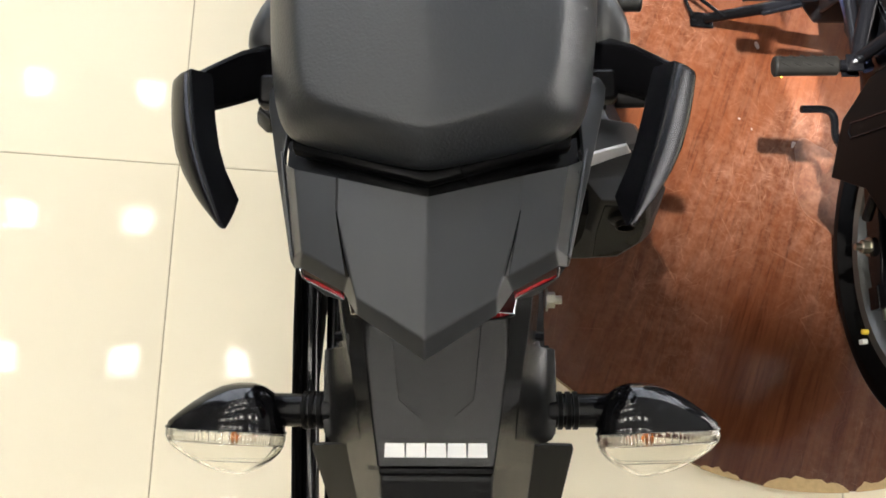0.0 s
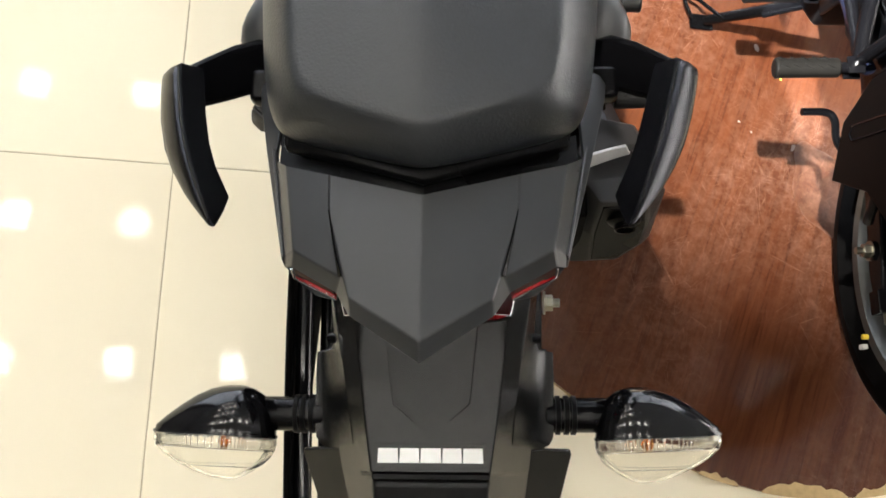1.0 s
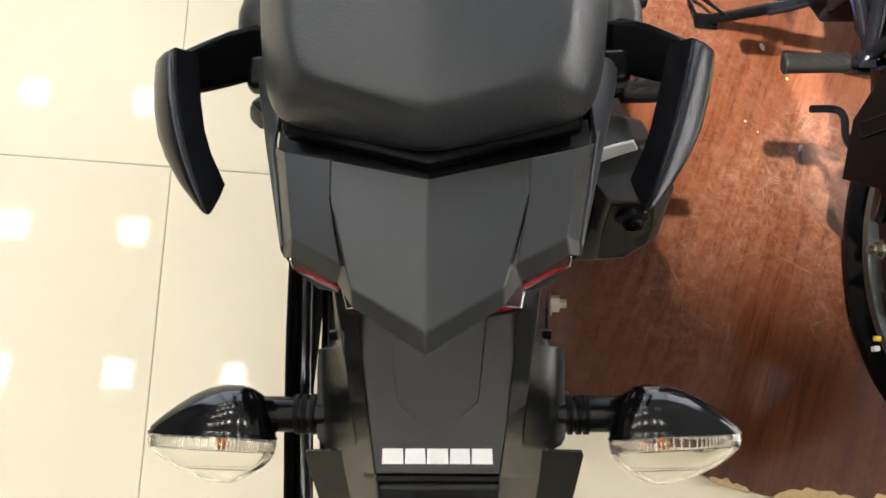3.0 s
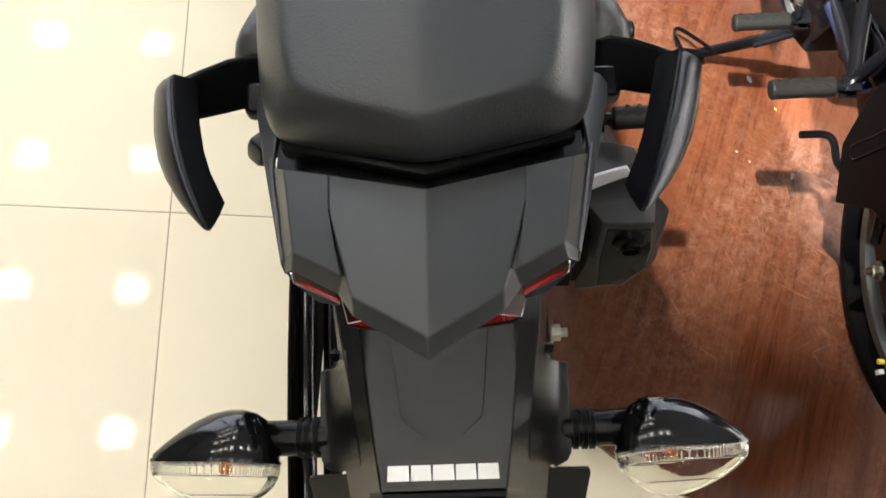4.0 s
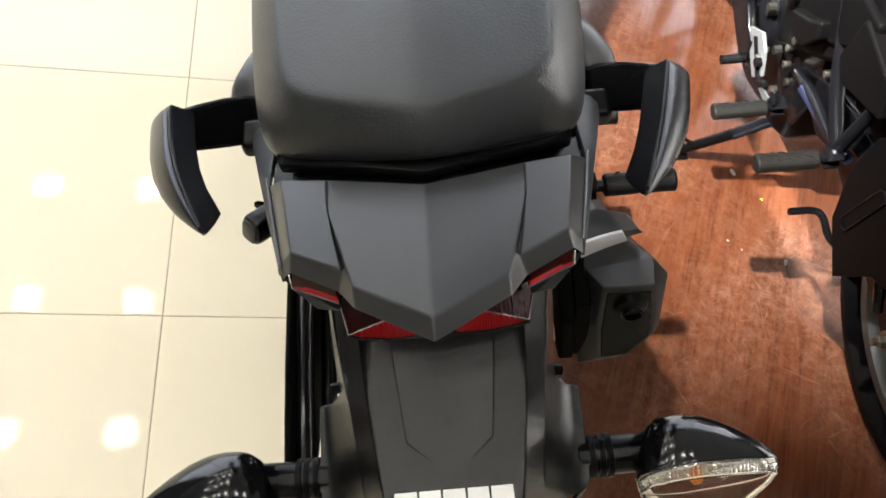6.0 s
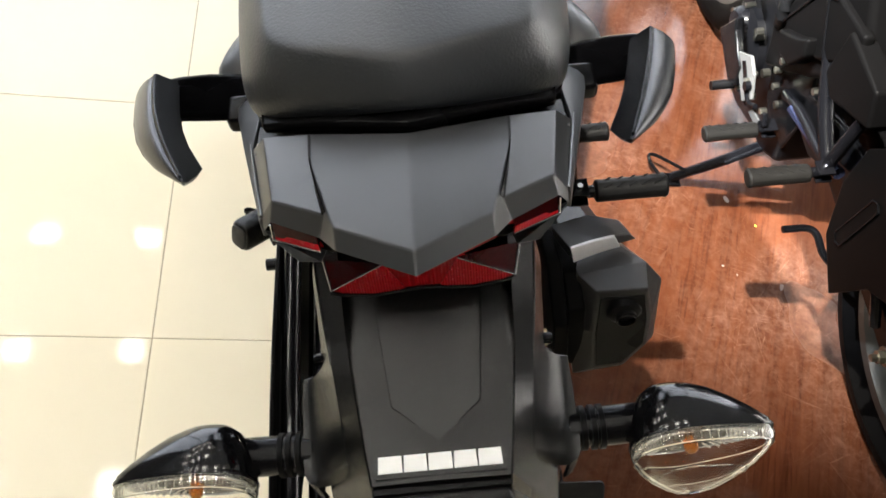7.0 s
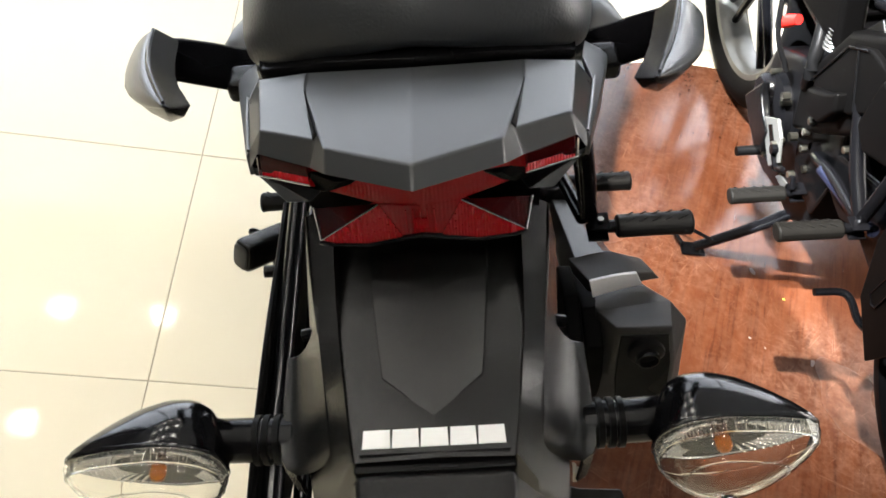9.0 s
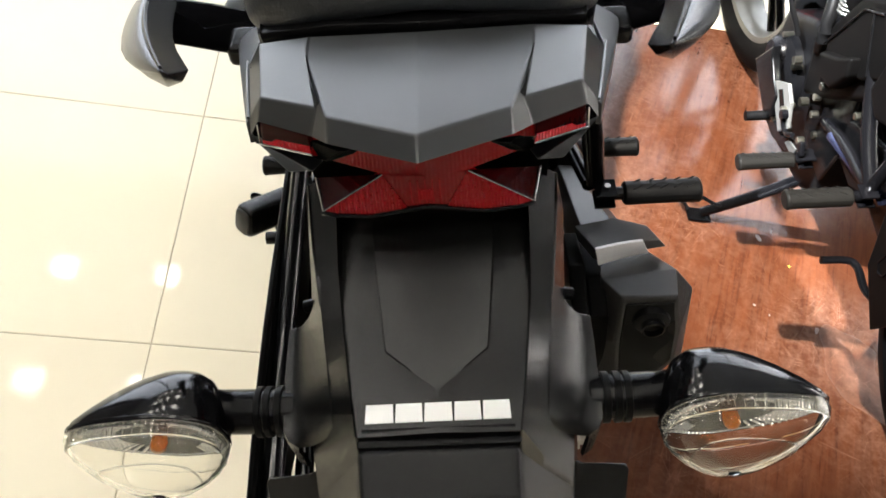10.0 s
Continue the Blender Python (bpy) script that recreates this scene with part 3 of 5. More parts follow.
def tail(bike):
    """Grey tail panel in folded facets with two sharp steps painted dark, its lip, side cowls and the black shell
    inside.
    """
    C0, TS, T1 = (0, 0.1395, 0.9145), (0.060, 0.1570, 0.9015), (0.0908, 0.1670, 0.8910)
    ST, PL, SB, CL, N = (0.0585, 0.1350, 0.9088), (0.0800, 0.1070, 0.9058), (0.0490, 0.0885, 0.9135), (0.0428, 0.0750, 0.9205), (0, 0.0478, 0.9325)
    SI = (0.0468, 0.0885, 0.9172)
    CL2, N2, SB2, PL2 = (0.0428, 0.0655, 0.9125), (0, 0.0362, 0.9275), (0.0530, 0.0815, 0.9020), (0.0822, 0.0985, 0.8975)
    CL3, N3 = (0.040, 0.0880, 0.9020), (0, 0.0700, 0.9120)
    O1, O2 = (0.1050, 0.1810, 0.8640), (0.0886, 0.1060, 0.8925)
    O2b = (0.0886, 0.1005, 0.8860)
    M0, M1 = (0, 0.094, 0.9240), (0.0525, 0.1100, 0.9145)
    faces = [(C0, TS, ST, M1, M0), (M0, M1, SI, CL, N), (TS, T1, PL, SB, ST), (ST, SB, SI, M1), (N, CL, CL2, N2), (SB, PL, PL2, SB2), (CL, SI, SB, SB2, CL2), (T1, O1, O2, PL), (PL, O2, O2b, PL2)]
    bm = bmesh.new()
    for f in faces:
        for s in (1, -1):
            bm.faces.new([bm.verts.new(p) for p in flip(f, s)])
    part("tail_panel", bm, PANEL_GREY, bike, "satin grey tail panel", bevel=0.0013, seg=3, angle=9)
    # black plates that paint shade on the fold steps, and the thin bright edge beside them
    for s in (1, -1):
        step = [(0.0586, 0.1345, 0.9092), (0.0528, 0.1080, 0.9147), (0.0472, 0.0882, 0.9170), (0.0496, 0.0884, 0.9136), (0.0540, 0.1090, 0.9120)]
        part("fold_shade", slab(flip(step, s), (0.0005 * s, 0.0002, 0.0004)), BLACK_SATIN, bike, "fold step blackened as if in shade", smooth=False)
    under = bmesh.new()
    for f in ((N2, CL2, CL3, N3), (CL2, SB2, (0.0520, 0.0920, 0.8990), CL3)):
        for s in (1, -1):
            under.faces.new([under.verts.new(p) for p in flip(f, s)])
    for s in (1, -1):
        part("tail_corner", loft([flip([(0.076, y, 0.876), (0.0880, y, 0.878), (0.0880, y, 0.8880), (0.076, y, 0.8930)], s) for y in (0.1025, 0.135)]), BLACK_SATIN, bike)
    part("tail_underside", under, BLACK_SATIN, bike, "black underside of the tail", smooth=False)
    # side cowls below the panel
    for s in (1, -1):
        top = [(0.1290, 0.258, 0.826), (0.1255, 0.236, 0.8360), (0.1135, 0.190, 0.8560), (0.0905, 0.1045, 0.8905)]
        low = [(0.1270, 0.262, 0.790), (0.1245, 0.235, 0.806), (0.1140, 0.190, 0.836), (0.0905, 0.1020, 0.8790)]
        inn = [(0.1040, 0.262, 0.8400), (0.1040, 0.236, 0.8500), (0.1055, 0.186, 0.8625), (0.0890, 0.1060, 0.8920)]
        bm = loft([flip(inn, s), flip(top, s), flip(low, s)], closed=False, caps=False)
        part("side_cowl", bm, PANEL_GREY, bike, "grey side cowl", solid=0.003, bevel=0.0012, angle=20)
        wedge = [(0.0885, 0.1005, 0.8855), (0.0835, 0.0945, 0.8850), (0.0700, 0.0840, 0.8750), (0.0560, 0.0800, 0.8790)]
        part("lower_cowl", loft([flip(wedge, s), flip([(0.0880, 0.118, 0.8760), (0.0800, 0.118, 0.8660), (0.0680, 0.108, 0.8600), (0.0540, 0.100, 0.8660)], s)]), PANEL_GREY, bike, bevel=0.0008)
        part("edge_strip", tube(flip([(0.1078, 0.1900, 0.8605), (0.0990, 0.1500, 0.8765), (0.0890, 0.1060, 0.8930)], s), [0.0009, 0.0012, 0.0009], 6, 2), PANEL_GREY, bike, "thin raised edge of the panel")
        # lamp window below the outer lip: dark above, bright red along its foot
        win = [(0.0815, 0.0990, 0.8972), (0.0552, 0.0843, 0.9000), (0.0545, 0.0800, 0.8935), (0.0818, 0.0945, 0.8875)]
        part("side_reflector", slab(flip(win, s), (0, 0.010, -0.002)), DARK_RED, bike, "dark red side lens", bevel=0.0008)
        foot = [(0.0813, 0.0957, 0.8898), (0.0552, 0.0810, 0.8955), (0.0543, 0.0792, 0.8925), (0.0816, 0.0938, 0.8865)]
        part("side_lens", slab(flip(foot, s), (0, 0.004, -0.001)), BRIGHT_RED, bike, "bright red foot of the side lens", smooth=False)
        part("reflector_rim", tube(flip([(0.0826, 0.0975, 0.8960), (0.0828, 0.0938, 0.8865), (0.0543, 0.0788, 0.8920)], s), 0.0006, 6, 1), CHROME, bike)
        # rounded body panel that swells out ahead of the grab handle
        swell = []
        for y, x, zc, hz in ((0.284, 0.142, 0.806, 0.010), (0.292, 0.153, 0.805, 0.019), (0.308, 0.156, 0.803, 0.026), (0.330, 0.148, 0.800, 0.030), (0.356, 0.132, 0.797, 0.031), (0.385, 0.112, 0.795, 0.030), (0.420, 0.098, 0.790, 0.028)):
            swell.append(flip([(0.085, y, zc + hz), (x - 0.012, y, zc + hz), (x - 0.003, y, zc + hz * 0.55), (x, y, zc), (x - 0.004, y, zc - hz * 0.6), (x - 0.014, y, zc - hz), (0.085, y, zc - hz)], s))
        part("body_panel", loft(swell), PANEL_GREY, bike, "dark grey rounded body panel", sub=1)
    # dark inner shell that closes the tail under panel and seat
    shell = []
    for y, hw, z0, z1 in ((0.082, 0.050, 0.8795, 0.890), (0.104, 0.0875, 0.872, 0.886), (0.150, 0.094, 0.832, 0.872), (0.20, 0.1035, 0.825, 0.850), (0.25, 0.102, 0.825, 0.848), (0.30, 0.100, 0.815, 0.843), (0.46, 0.100, 0.78, 0.838)):
        shell.append(both_sides([(0, y, z1 + 0.012), (hw * 0.8, y, z1), (hw, y + 0.004, z1 - 0.012), (hw * 0.9, y + 0.004, z0), (0, y, z0 - 0.004)]))
    part("tail_inner", loft(shell), BLACK_SATIN, bike, bevel=0.002)
    for s in (1, -1):
        part("seat_side_filler", loft([flip([(0.080, y, z - 0.030), (w, y, z - 0.030), (w, y, z), (0.080, y, z + 0.004)], s) for y, w, z in ((0.172, 0.096, 0.866), (0.200, 0.106, 0.852), (0.235, 0.114, 0.838), (0.260, 0.118, 0.824))]), GUARD_BLACK, bike)
    # Black underlay added to keep the gap behind the seat dark.
    rows = []
    for x, y0, z0, y1, z1 in ((-0.100, 0.196, 0.868, 0.168, 0.874), (-0.055, 0.174, 0.889, 0.148, 0.895), (0, 0.156, 0.903, 0.126, 0.908), (0.055, 0.174, 0.889, 0.148, 0.895), (0.100, 0.196, 0.868, 0.168, 0.874)):
        rows.append([(x, y0, z0), (x, y1, z1), (x, y1, z1 - 0.012), (x, y0, z0 - 0.012)])
    part("seat_gap_plate", loft(rows), BLACK_SATIN, bike, "black strip under the seat edge", smooth=False)
    lip = []
    for x, y, z in ((-0.094, 0.1830, 0.8850), (-0.092, 0.1800, 0.8840), (-0.050, 0.1650, 0.8985), (0, 0.1480, 0.9100), (0.050, 0.1650, 0.8985), (0.092, 0.1800, 0.8840), (0.094, 0.1830, 0.8850)):
        lip.append([(x, y, z), (x, y + 0.002, z + 0.0025), (x, y + 0.018, z + 0.0025), (x, y + 0.018, z - 0.004), (x, y, z - 0.004)])
    part("seat_pan_lip", loft(lip), BLACK_SATIN, bike, "black lip of the seat pan", bevel=0.0008)


def tail_lamp(bike):
    """Red lamp: an X of two arms that rise to the sides and two lobes below, with bright prism fields and dark recessed wedges."""
    centre = [(0, 0.0680, 0.8630), (0.0105, 0.0688, 0.8605), (0.0212, 0.0742, 0.8798), (0, 0.0680, 0.8830)]
    arm = [(0, 0.0680, 0.8830), (0.0212, 0.0742, 0.8800), (0.0560, 0.0900, 0.8790), (0.0825, 0.1030, 0.8800), (0.0825, 0.1060, 0.8880), (0.0520, 0.0925, 0.8985), (0.0420, 0.0875, 0.9010), (0, 0.0700, 0.9110)]
    bm = bmesh.new()
    for s in (1, -1):
        slab(flip(centre, s), (0, 0.006, 0.001), bm)
        slab(flip(arm, s), (0, 0.008, 0.003), bm)
    lamp = part("tail_lamp", bm, RED_LENS, bike, "red tail lamp lens", bevel=0.0008)
    for s in (1, -1):
        field = [(0.0212, 0.0742, 0.8798), (0.0105, 0.0688, 0.8605), (0.0200, 0.0692, 0.8568), (0.0300, 0.0705, 0.8545), (0.0480, 0.0735, 0.8530), (0.0546, 0.0757, 0.8530)]
        part("prism_field", slab(flip(field, s), (0, 0.004, 0)), BRIGHT_RED, lamp, "bright red prism field", smooth=False)
        # the prisms stand proud of the field
        for k in range(10):
            x = 0.0140 + k * 0.0036
            top = 0.8798 - (x - 0.0212) * 0.80 if x > 0.0212 else 0.8605 + (x - 0.0105) * 1.80
            low = 0.8605 - (x - 0.0105) * 0.31 if x < 0.030 else 0.8545 - (x - 0.030) * 0.08
            yl, yt = 0.0686 + (x - 0.0105) * 0.145, 0.0740 if x > 0.0212 else 0.0688 + (x - 0.0105) * 0.50
            for j in range(3):
                f0, f1 = 0.06 + j * 0.31, 0.06 + j * 0.31 + 0.26
                lo = (x, yl + (yt - yl) * f0 - 0.0009, low + (top - low) * f0)
                hi = (x, yl + (yt - yl) * f1 - 0.0009, low + (top - low) * f1)
                if hi[2] - lo[2] > 0.0012:
                    part("prism", slab(flip([(lo[0] - 0.0006, lo[1], lo[2]), (lo[0] + 0.0006, lo[1], lo[2]), (hi[0] + 0.0006, hi[1], hi[2]), (hi[0] - 0.0006, hi[1], hi[2])], s), (0, 0.002, 0)), BRIGHT_RED, lamp, smooth=False)
        wedge = [(0.0546, 0.0757, 0.8534), (0.0595, 0.0965, 0.8560), (0.0212, 0.0748, 0.8800)]
        part("lamp_wedge", slab(flip(wedge, s), (0, 0.001, -0.004)), DARK_RED, lamp, "dark red wedge", smooth=False)
        # Silver lines stand for light reflected along the lens edges.
        part("lamp_edge", tube(flip([(0.0546, 0.0752, 0.8536), (0.0212, 0.0738, 0.8804)], s), 0.0004, 6, 1), SILVER, lamp, "thin silver line for the lens edge's glint")
        part("lamp_edge", tube(flip([(0.0550, 0.0752, 0.8530), (0.0602, 0.0968, 0.8562)], s), 0.0006, 6, 1), SILVER, lamp, "thin silver line for the lens edge's glint")
        part("lamp_edge", tube(flip([(0.0, 0.0672, 0.8622), (0.0140, 0.0682, 0.8585), (0.0300, 0.0698, 0.8535), (0.0485, 0.0728, 0.8520), (0.0558, 0.0750, 0.8520)], s), 0.0012, 6, 1), BLACK_GLOSS, lamp, "black lower rim")
    for k in range(5):
        x = -0.0072 + k * 0.0036
        part("prism_bar", slab([(x - 0.0004, 0.0672, 0.8650), (x + 0.0004, 0.0672, 0.8650), (x + 0.0004, 0.0672, 0.8815), (x - 0.0004, 0.0672, 0.8815)], (0, 0.001, 0)), BRIGHT_RED, lamp, smooth=False)
    mark = [(-0.0035, 0.0668, 0.8680), (0.0035, 0.0668, 0.8680), (0.0035, 0.0666, 0.8755), (-0.0035, 0.0666, 0.8755)]
    part("reflex_patch", slab(mark, (0, 0.001, 0)), BRIGHT_RED, lamp, "small square prism patch", smooth=False)


def mudguard(bike):
    """Rear fender: a raised middle panel that ends in a V, channels beside it, side strips, wings and flaps."""
    rows = [
        (0.126, [(0, 0.8275), (0.0360, 0.8235), (0.0368, 0.8140), (0.0545, 0.8105), (0.0560, 0.8290), (0.0740, 0.8170), (0.0800, 0.785), (0.078, 0.76)]),
        (0.0886, [(0, 0.8208), (0.0340, 0.8165), (0.0348, 0.8080), (0.0535, 0.8045), (0.0548, 0.8170), (0.0700, 0.8080), (0.0770, 0.776), (0.077, 0.75)]),
        (0.070, [(0, 0.8162), (0.0325, 0.8120), (0.0333, 0.8045), (0.0532, 0.8010), (0.0542, 0.8090), (0.0675, 0.8030), (0.0755, 0.772), (0.076, 0.745)]),
        (0.053, [(0, 0.8110), (0.0307, 0.8070), (0.0314, 0.8012), (0.0522, 0.7970), (0.0532, 0.8000), (0.0650, 0.7975), (0.0748, 0.767), (0.0755, 0.740)]),
        (0.036, [(0, 0.8060), (0.0290, 0.8025), (0.0296, 0.7985), (0.0502, 0.7955), (0.0512, 0.7988), (0.0630, 0.7920), (0.0746, 0.762), (0.0765, 0.734)]),
        (0.0208, [(0, 0.8022), (0.0272, 0.7988), (0.0276, 0.7972), (0.0482, 0.7945), (0.0492, 0.7978), (0.0612, 0.7862), (0.0745, 0.757), (0.078, 0.728)]),
        (0.009, [(0, 0.7998), (0.0135, 0.7980), (0.0140, 0.7978), (0.0466, 0.7948), (0.0476, 0.7978), (0.0600, 0.7800), (0.0748, 0.752), (0.079, 0.722)]),
        (-0.002, [(0, 0.7980), (0.0008, 0.7979), (0.0012, 0.7978), (0.0450, 0.7950), (0.0460, 0.7974), (0.0590, 0.7740), (0.0750, 0.747), (0.079, 0.717)]),
        (-0.0262, [(0, 0.7968), (0.0008, 0.7967), (0.0012, 0.7966), (0.0412, 0.7945), (0.0424, 0.7962), (0.0545, 0.7620), (0.0730, 0.728), (0.076, 0.70)]),
        (-0.0300, [(0, 0.7800), (0.0008, 0.780), (0.0012, 0.7800), (0.0410, 0.7790), (0.0422, 0.7775), (0.0540, 0.755), (0.0725, 0.725), (0.0755, 0.695)]),
        (-0.060, [(0, 0.765), (0.0008, 0.765), (0.0012, 0.765), (0.0408, 0.764), (0.0420, 0.762), (0.0540, 0.738), (0.0690, 0.700), (0.072, 0.67)]),
    ]
    bm = bmesh.new()
    rings = []
    for y, half in rows:
        h = [(x, y, z) for x, z in half]
        rings.append([(-x, yy, z) for x, yy, z in reversed(h) if x > 1e-6] + h)
    loft(rings, bm, closed=False, caps=False)
    fender = part("rear_fender", bm, BLACK_TEX, bike, "textured black rear fender", solid=0.003, bevel=0.0011, angle=16, seg=3)
    for s in (1, -1):
        # wing: rises from the flank, runs out flat and is cut square ahead, rounded behind
        grid = []
        for y, xs, zt, xo, zo in ((0.0685, 0.0672, 0.8030, 0.0800, 0.7590), (0.0640, 0.0664, 0.8015, 0.0820, 0.7590), (0.0620, 0.0662, 0.8005, 0.0908, 0.7585), (0.0450, 0.0640, 0.7945, 0.0912, 0.7570), (0.0208, 0.0612, 0.7862, 0.0908, 0.7545),
                                  (0.006, 0.0600, 0.7785, 0.0908, 0.7535), (-0.002, 0.0592, 0.7740, 0.0900, 0.7520), (-0.0070, 0.0590, 0.7700, 0.0872, 0.7505), (-0.0100, 0.0590, 0.7650, 0.0815, 0.7480)):
            ring = []
            for k in range(8):
                f = k / 7
                ring.append((xs + (xo - xs) * f ** 0.9, y, zo + (zt - zo) * (1 - f) ** 2.3 + 0.0006))
            ring += [(xo + 0.0006, y, zo - 0.003), (xo - 0.001, y, zo - 0.028)]
            grid.append(flip(ring, s))
        part("fender_wing", loft(grid, closed=False, caps=False), BLACK_TEX, fender, "flared fender wing", solid=0.0025, bevel=0.0010, angle=30)
        flap = [(0.066, -0.0105, 0.726), (0.0815, -0.0112, 0.7135), (0.0840, -0.0110, 0.7120), (0.1075, -0.0110, 0.7085), (0.1088, -0.0145, 0.7070), (0.099, -0.075, 0.640), (0.060, -0.075, 0.660)]
        part("fender_flap", slab(flip(flap, s), (0, 0.002, -0.004)), BLACK_TEX, fender, "black side flap", bevel=0.0012)
        part("strip_edge", tube(flip([(0.0740, 0.126, 0.8172), (0.0700, 0.0886, 0.8082), (0.0650, 0.053, 0.7977)], s), 0.0007, 6, 3), BLACK_TEX, fender)
    part("fender_liner", box(-0.068, 0.068, 0.122, 0.158, 0.74, 0.852), GUARD_BLACK, fender, "black inner liner", smooth=False)
    # plate bracket and lamp box
    part("plate_bracket", box(-0.0418, 0.0418, -0.0325, -0.0270, 0.782, 0.7945), BLACK_SATIN, bike, "black number plate bracket", bevel=0.0015)
    part("plate_bracket_slot", box(0.002, 0.012, -0.0310, -0.0300, 0.7945, 0.7951), BLACK_GLOSS, bike, smooth=False)
    hull = []
    for y, hw, z0, z1 in ((-0.0310, 0.0385, 0.762, 0.7905), (-0.0325, 0.0414, 0.756, 0.7935), (-0.0360, 0.0422, 0.754, 0.7942), (-0.0570, 0.0414, 0.748, 0.7860), (-0.0620, 0.0388, 0.746, 0.7805), (-0.0640, 0.0330, 0.746, 0.7740)):
        hull.append([(-hw, y, z0), (hw, y, z0), (hw, y, z1 - 0.005), (hw - 0.0015, y, z1 - 0.0015), (hw - 0.005, y, z1), (-hw + 0.005, y, z1), (-hw + 0.0015, y, z1 - 0.0015), (-hw, y, z1 - 0.005)])
    part("plate_lamp_box", loft(hull), BLACK_SHEEN, bike, "black rounded plate lamp box", bevel=0.0012, seg=2, angle=25)

    # maker's mark: five plain white blocks on a dark strip
    def zs(y):
        return 0.7972 + (y + 0.0165) * 0.05
    part("emblem_strip", slab([(-0.0390, -0.0232, zs(-0.0232) + 0.0003), (0.0390, -0.0232, zs(-0.0232) + 0.0003), (0.0390, -0.0072, zs(-0.0072) + 0.0003), (-0.0390, -0.0072, zs(-0.0072) + 0.0003)], (0, 0, -0.002)), BLACK_TEX, bike, "dark emblem strip", smooth=False)
    x = -0.0372
    for w in (0.0146, 0.0140, 0.0145, 0.0138, 0.0142):
        lo, hi = -0.0202, -0.0102
        part("emblem_block", slab([(x, lo, zs(lo) + 0.0008), (x + w, lo, zs(lo) + 0.0008), (x + w - 0.0004, hi, zs(hi) + 0.0008), (x + 0.0004, hi, zs(hi) + 0.0008)], (0, 0, -0.0012)), WHITE, bike, "plain white block", smooth=False)
        x += w + 0.0008
    # screws of the fender
    for s in (1, -1):
        part("fender_screw", rod((s * 0.073, 0.071, 0.772), (s * 0.080, 0.071, 0.770), 0.004, 10), BLACK_METAL, bike)


def seat(bike):
    # four outlines from the flat top down to the lower edge, rear middle round to the front middle
    top = [(0, 0.1765), (0.010, 0.1785), (0.036, 0.1865), (0.060, 0.1950), (0.0735, 0.2030), (0.0800, 0.2150), (0.0845, 0.25), (0.0895, 0.34), (0.0910, 0.425), (0.064, 0.452), (0, 0.456)]
    low = [(0, 0.1565), (0.012, 0.1588), (0.046, 0.1700), (0.078, 0.1820), (0.0955, 0.1900), (0.1045, 0.2045), (0.1120, 0.240), (0.1195, 0.33), (0.1225, 0.44), (0.080, 0.470), (0, 0.472)]

    def ring(f, g, inset=1.0):
        half = []
        for (xa, ya), (xb, yb) in zip(top, low):
            za = 0.9435 - 0.011 * (xa / 0.08) ** 1.4 - (0.010 if ya > 0.43 else 0)
            zb = 0.9145 - 0.036 * (xb / 0.102) ** 1.15 - 0.05 * max(0.0, yb - 0.2)
            x, y = xa + (xb - xa) * f, ya + (yb - ya) * f
            half.append((x * inset, 0.31 + (y - 0.31) * inset, za + (zb - za) * g + (1 - inset) * 0.011 * (xa / 0.08) ** 1.4))
        return both_sides(half)
    rings = [ring(0, 0, 0.3), ring(0, 0, 0.75), ring(0, 0, 0.93), ring(0, 0.005, 0.985), ring(0.09, 0.03), ring(0.30, 0.13), ring(0.62, 0.34), ring(0.90, 0.60), ring(1.04, 0.84), ring(1.02, 0.97), ring(0.96, 1.0), ring(0.90, 1.01), ring(0, 1.0, 0.6)]
    part("pillion_seat", loft(rings), LEATHER, bike, "black grained vinyl pillion seat", sub=2)
    # Black tray added under the seat to block light from the gap.
    base = []
    for lift, k in ((0.002, 0.92), (-0.012, 0.985), (-0.045, 0.985)):
        half = []
        for x, y in low:
            z = 0.9145 - 0.036 * (x / 0.102) ** 1.15 - 0.05 * max(0.0, y - 0.2) + lift
            half.append((x * k, 0.31 + (y - 0.31) * (k - 0.04), max(z, 0.82)))
        base.append(both_sides(half))
    part("seat_gap_tray", loft(base), BLACK_SATIN, bike, "black tray added under the seat to keep the gap dark", smooth=False)
    rider = []
    for y, hw, top, low in ((0.46, 0.125, 0.865, 0.80), (0.52, 0.135, 0.85, 0.79), (0.62, 0.125, 0.825, 0.77), (0.75, 0.10, 0.825, 0.76), (0.84, 0.085, 0.85, 0.78)):
        rider.append(both_sides([(0, y, top), (hw * 0.7, y, top - 0.004), (hw, y, top - 0.03), (hw * 0.95, y, low), (0, y, low)]))
    part("rider_seat", loft(rider), LEATHER, bike, "black vinyl rider seat", sub=2)


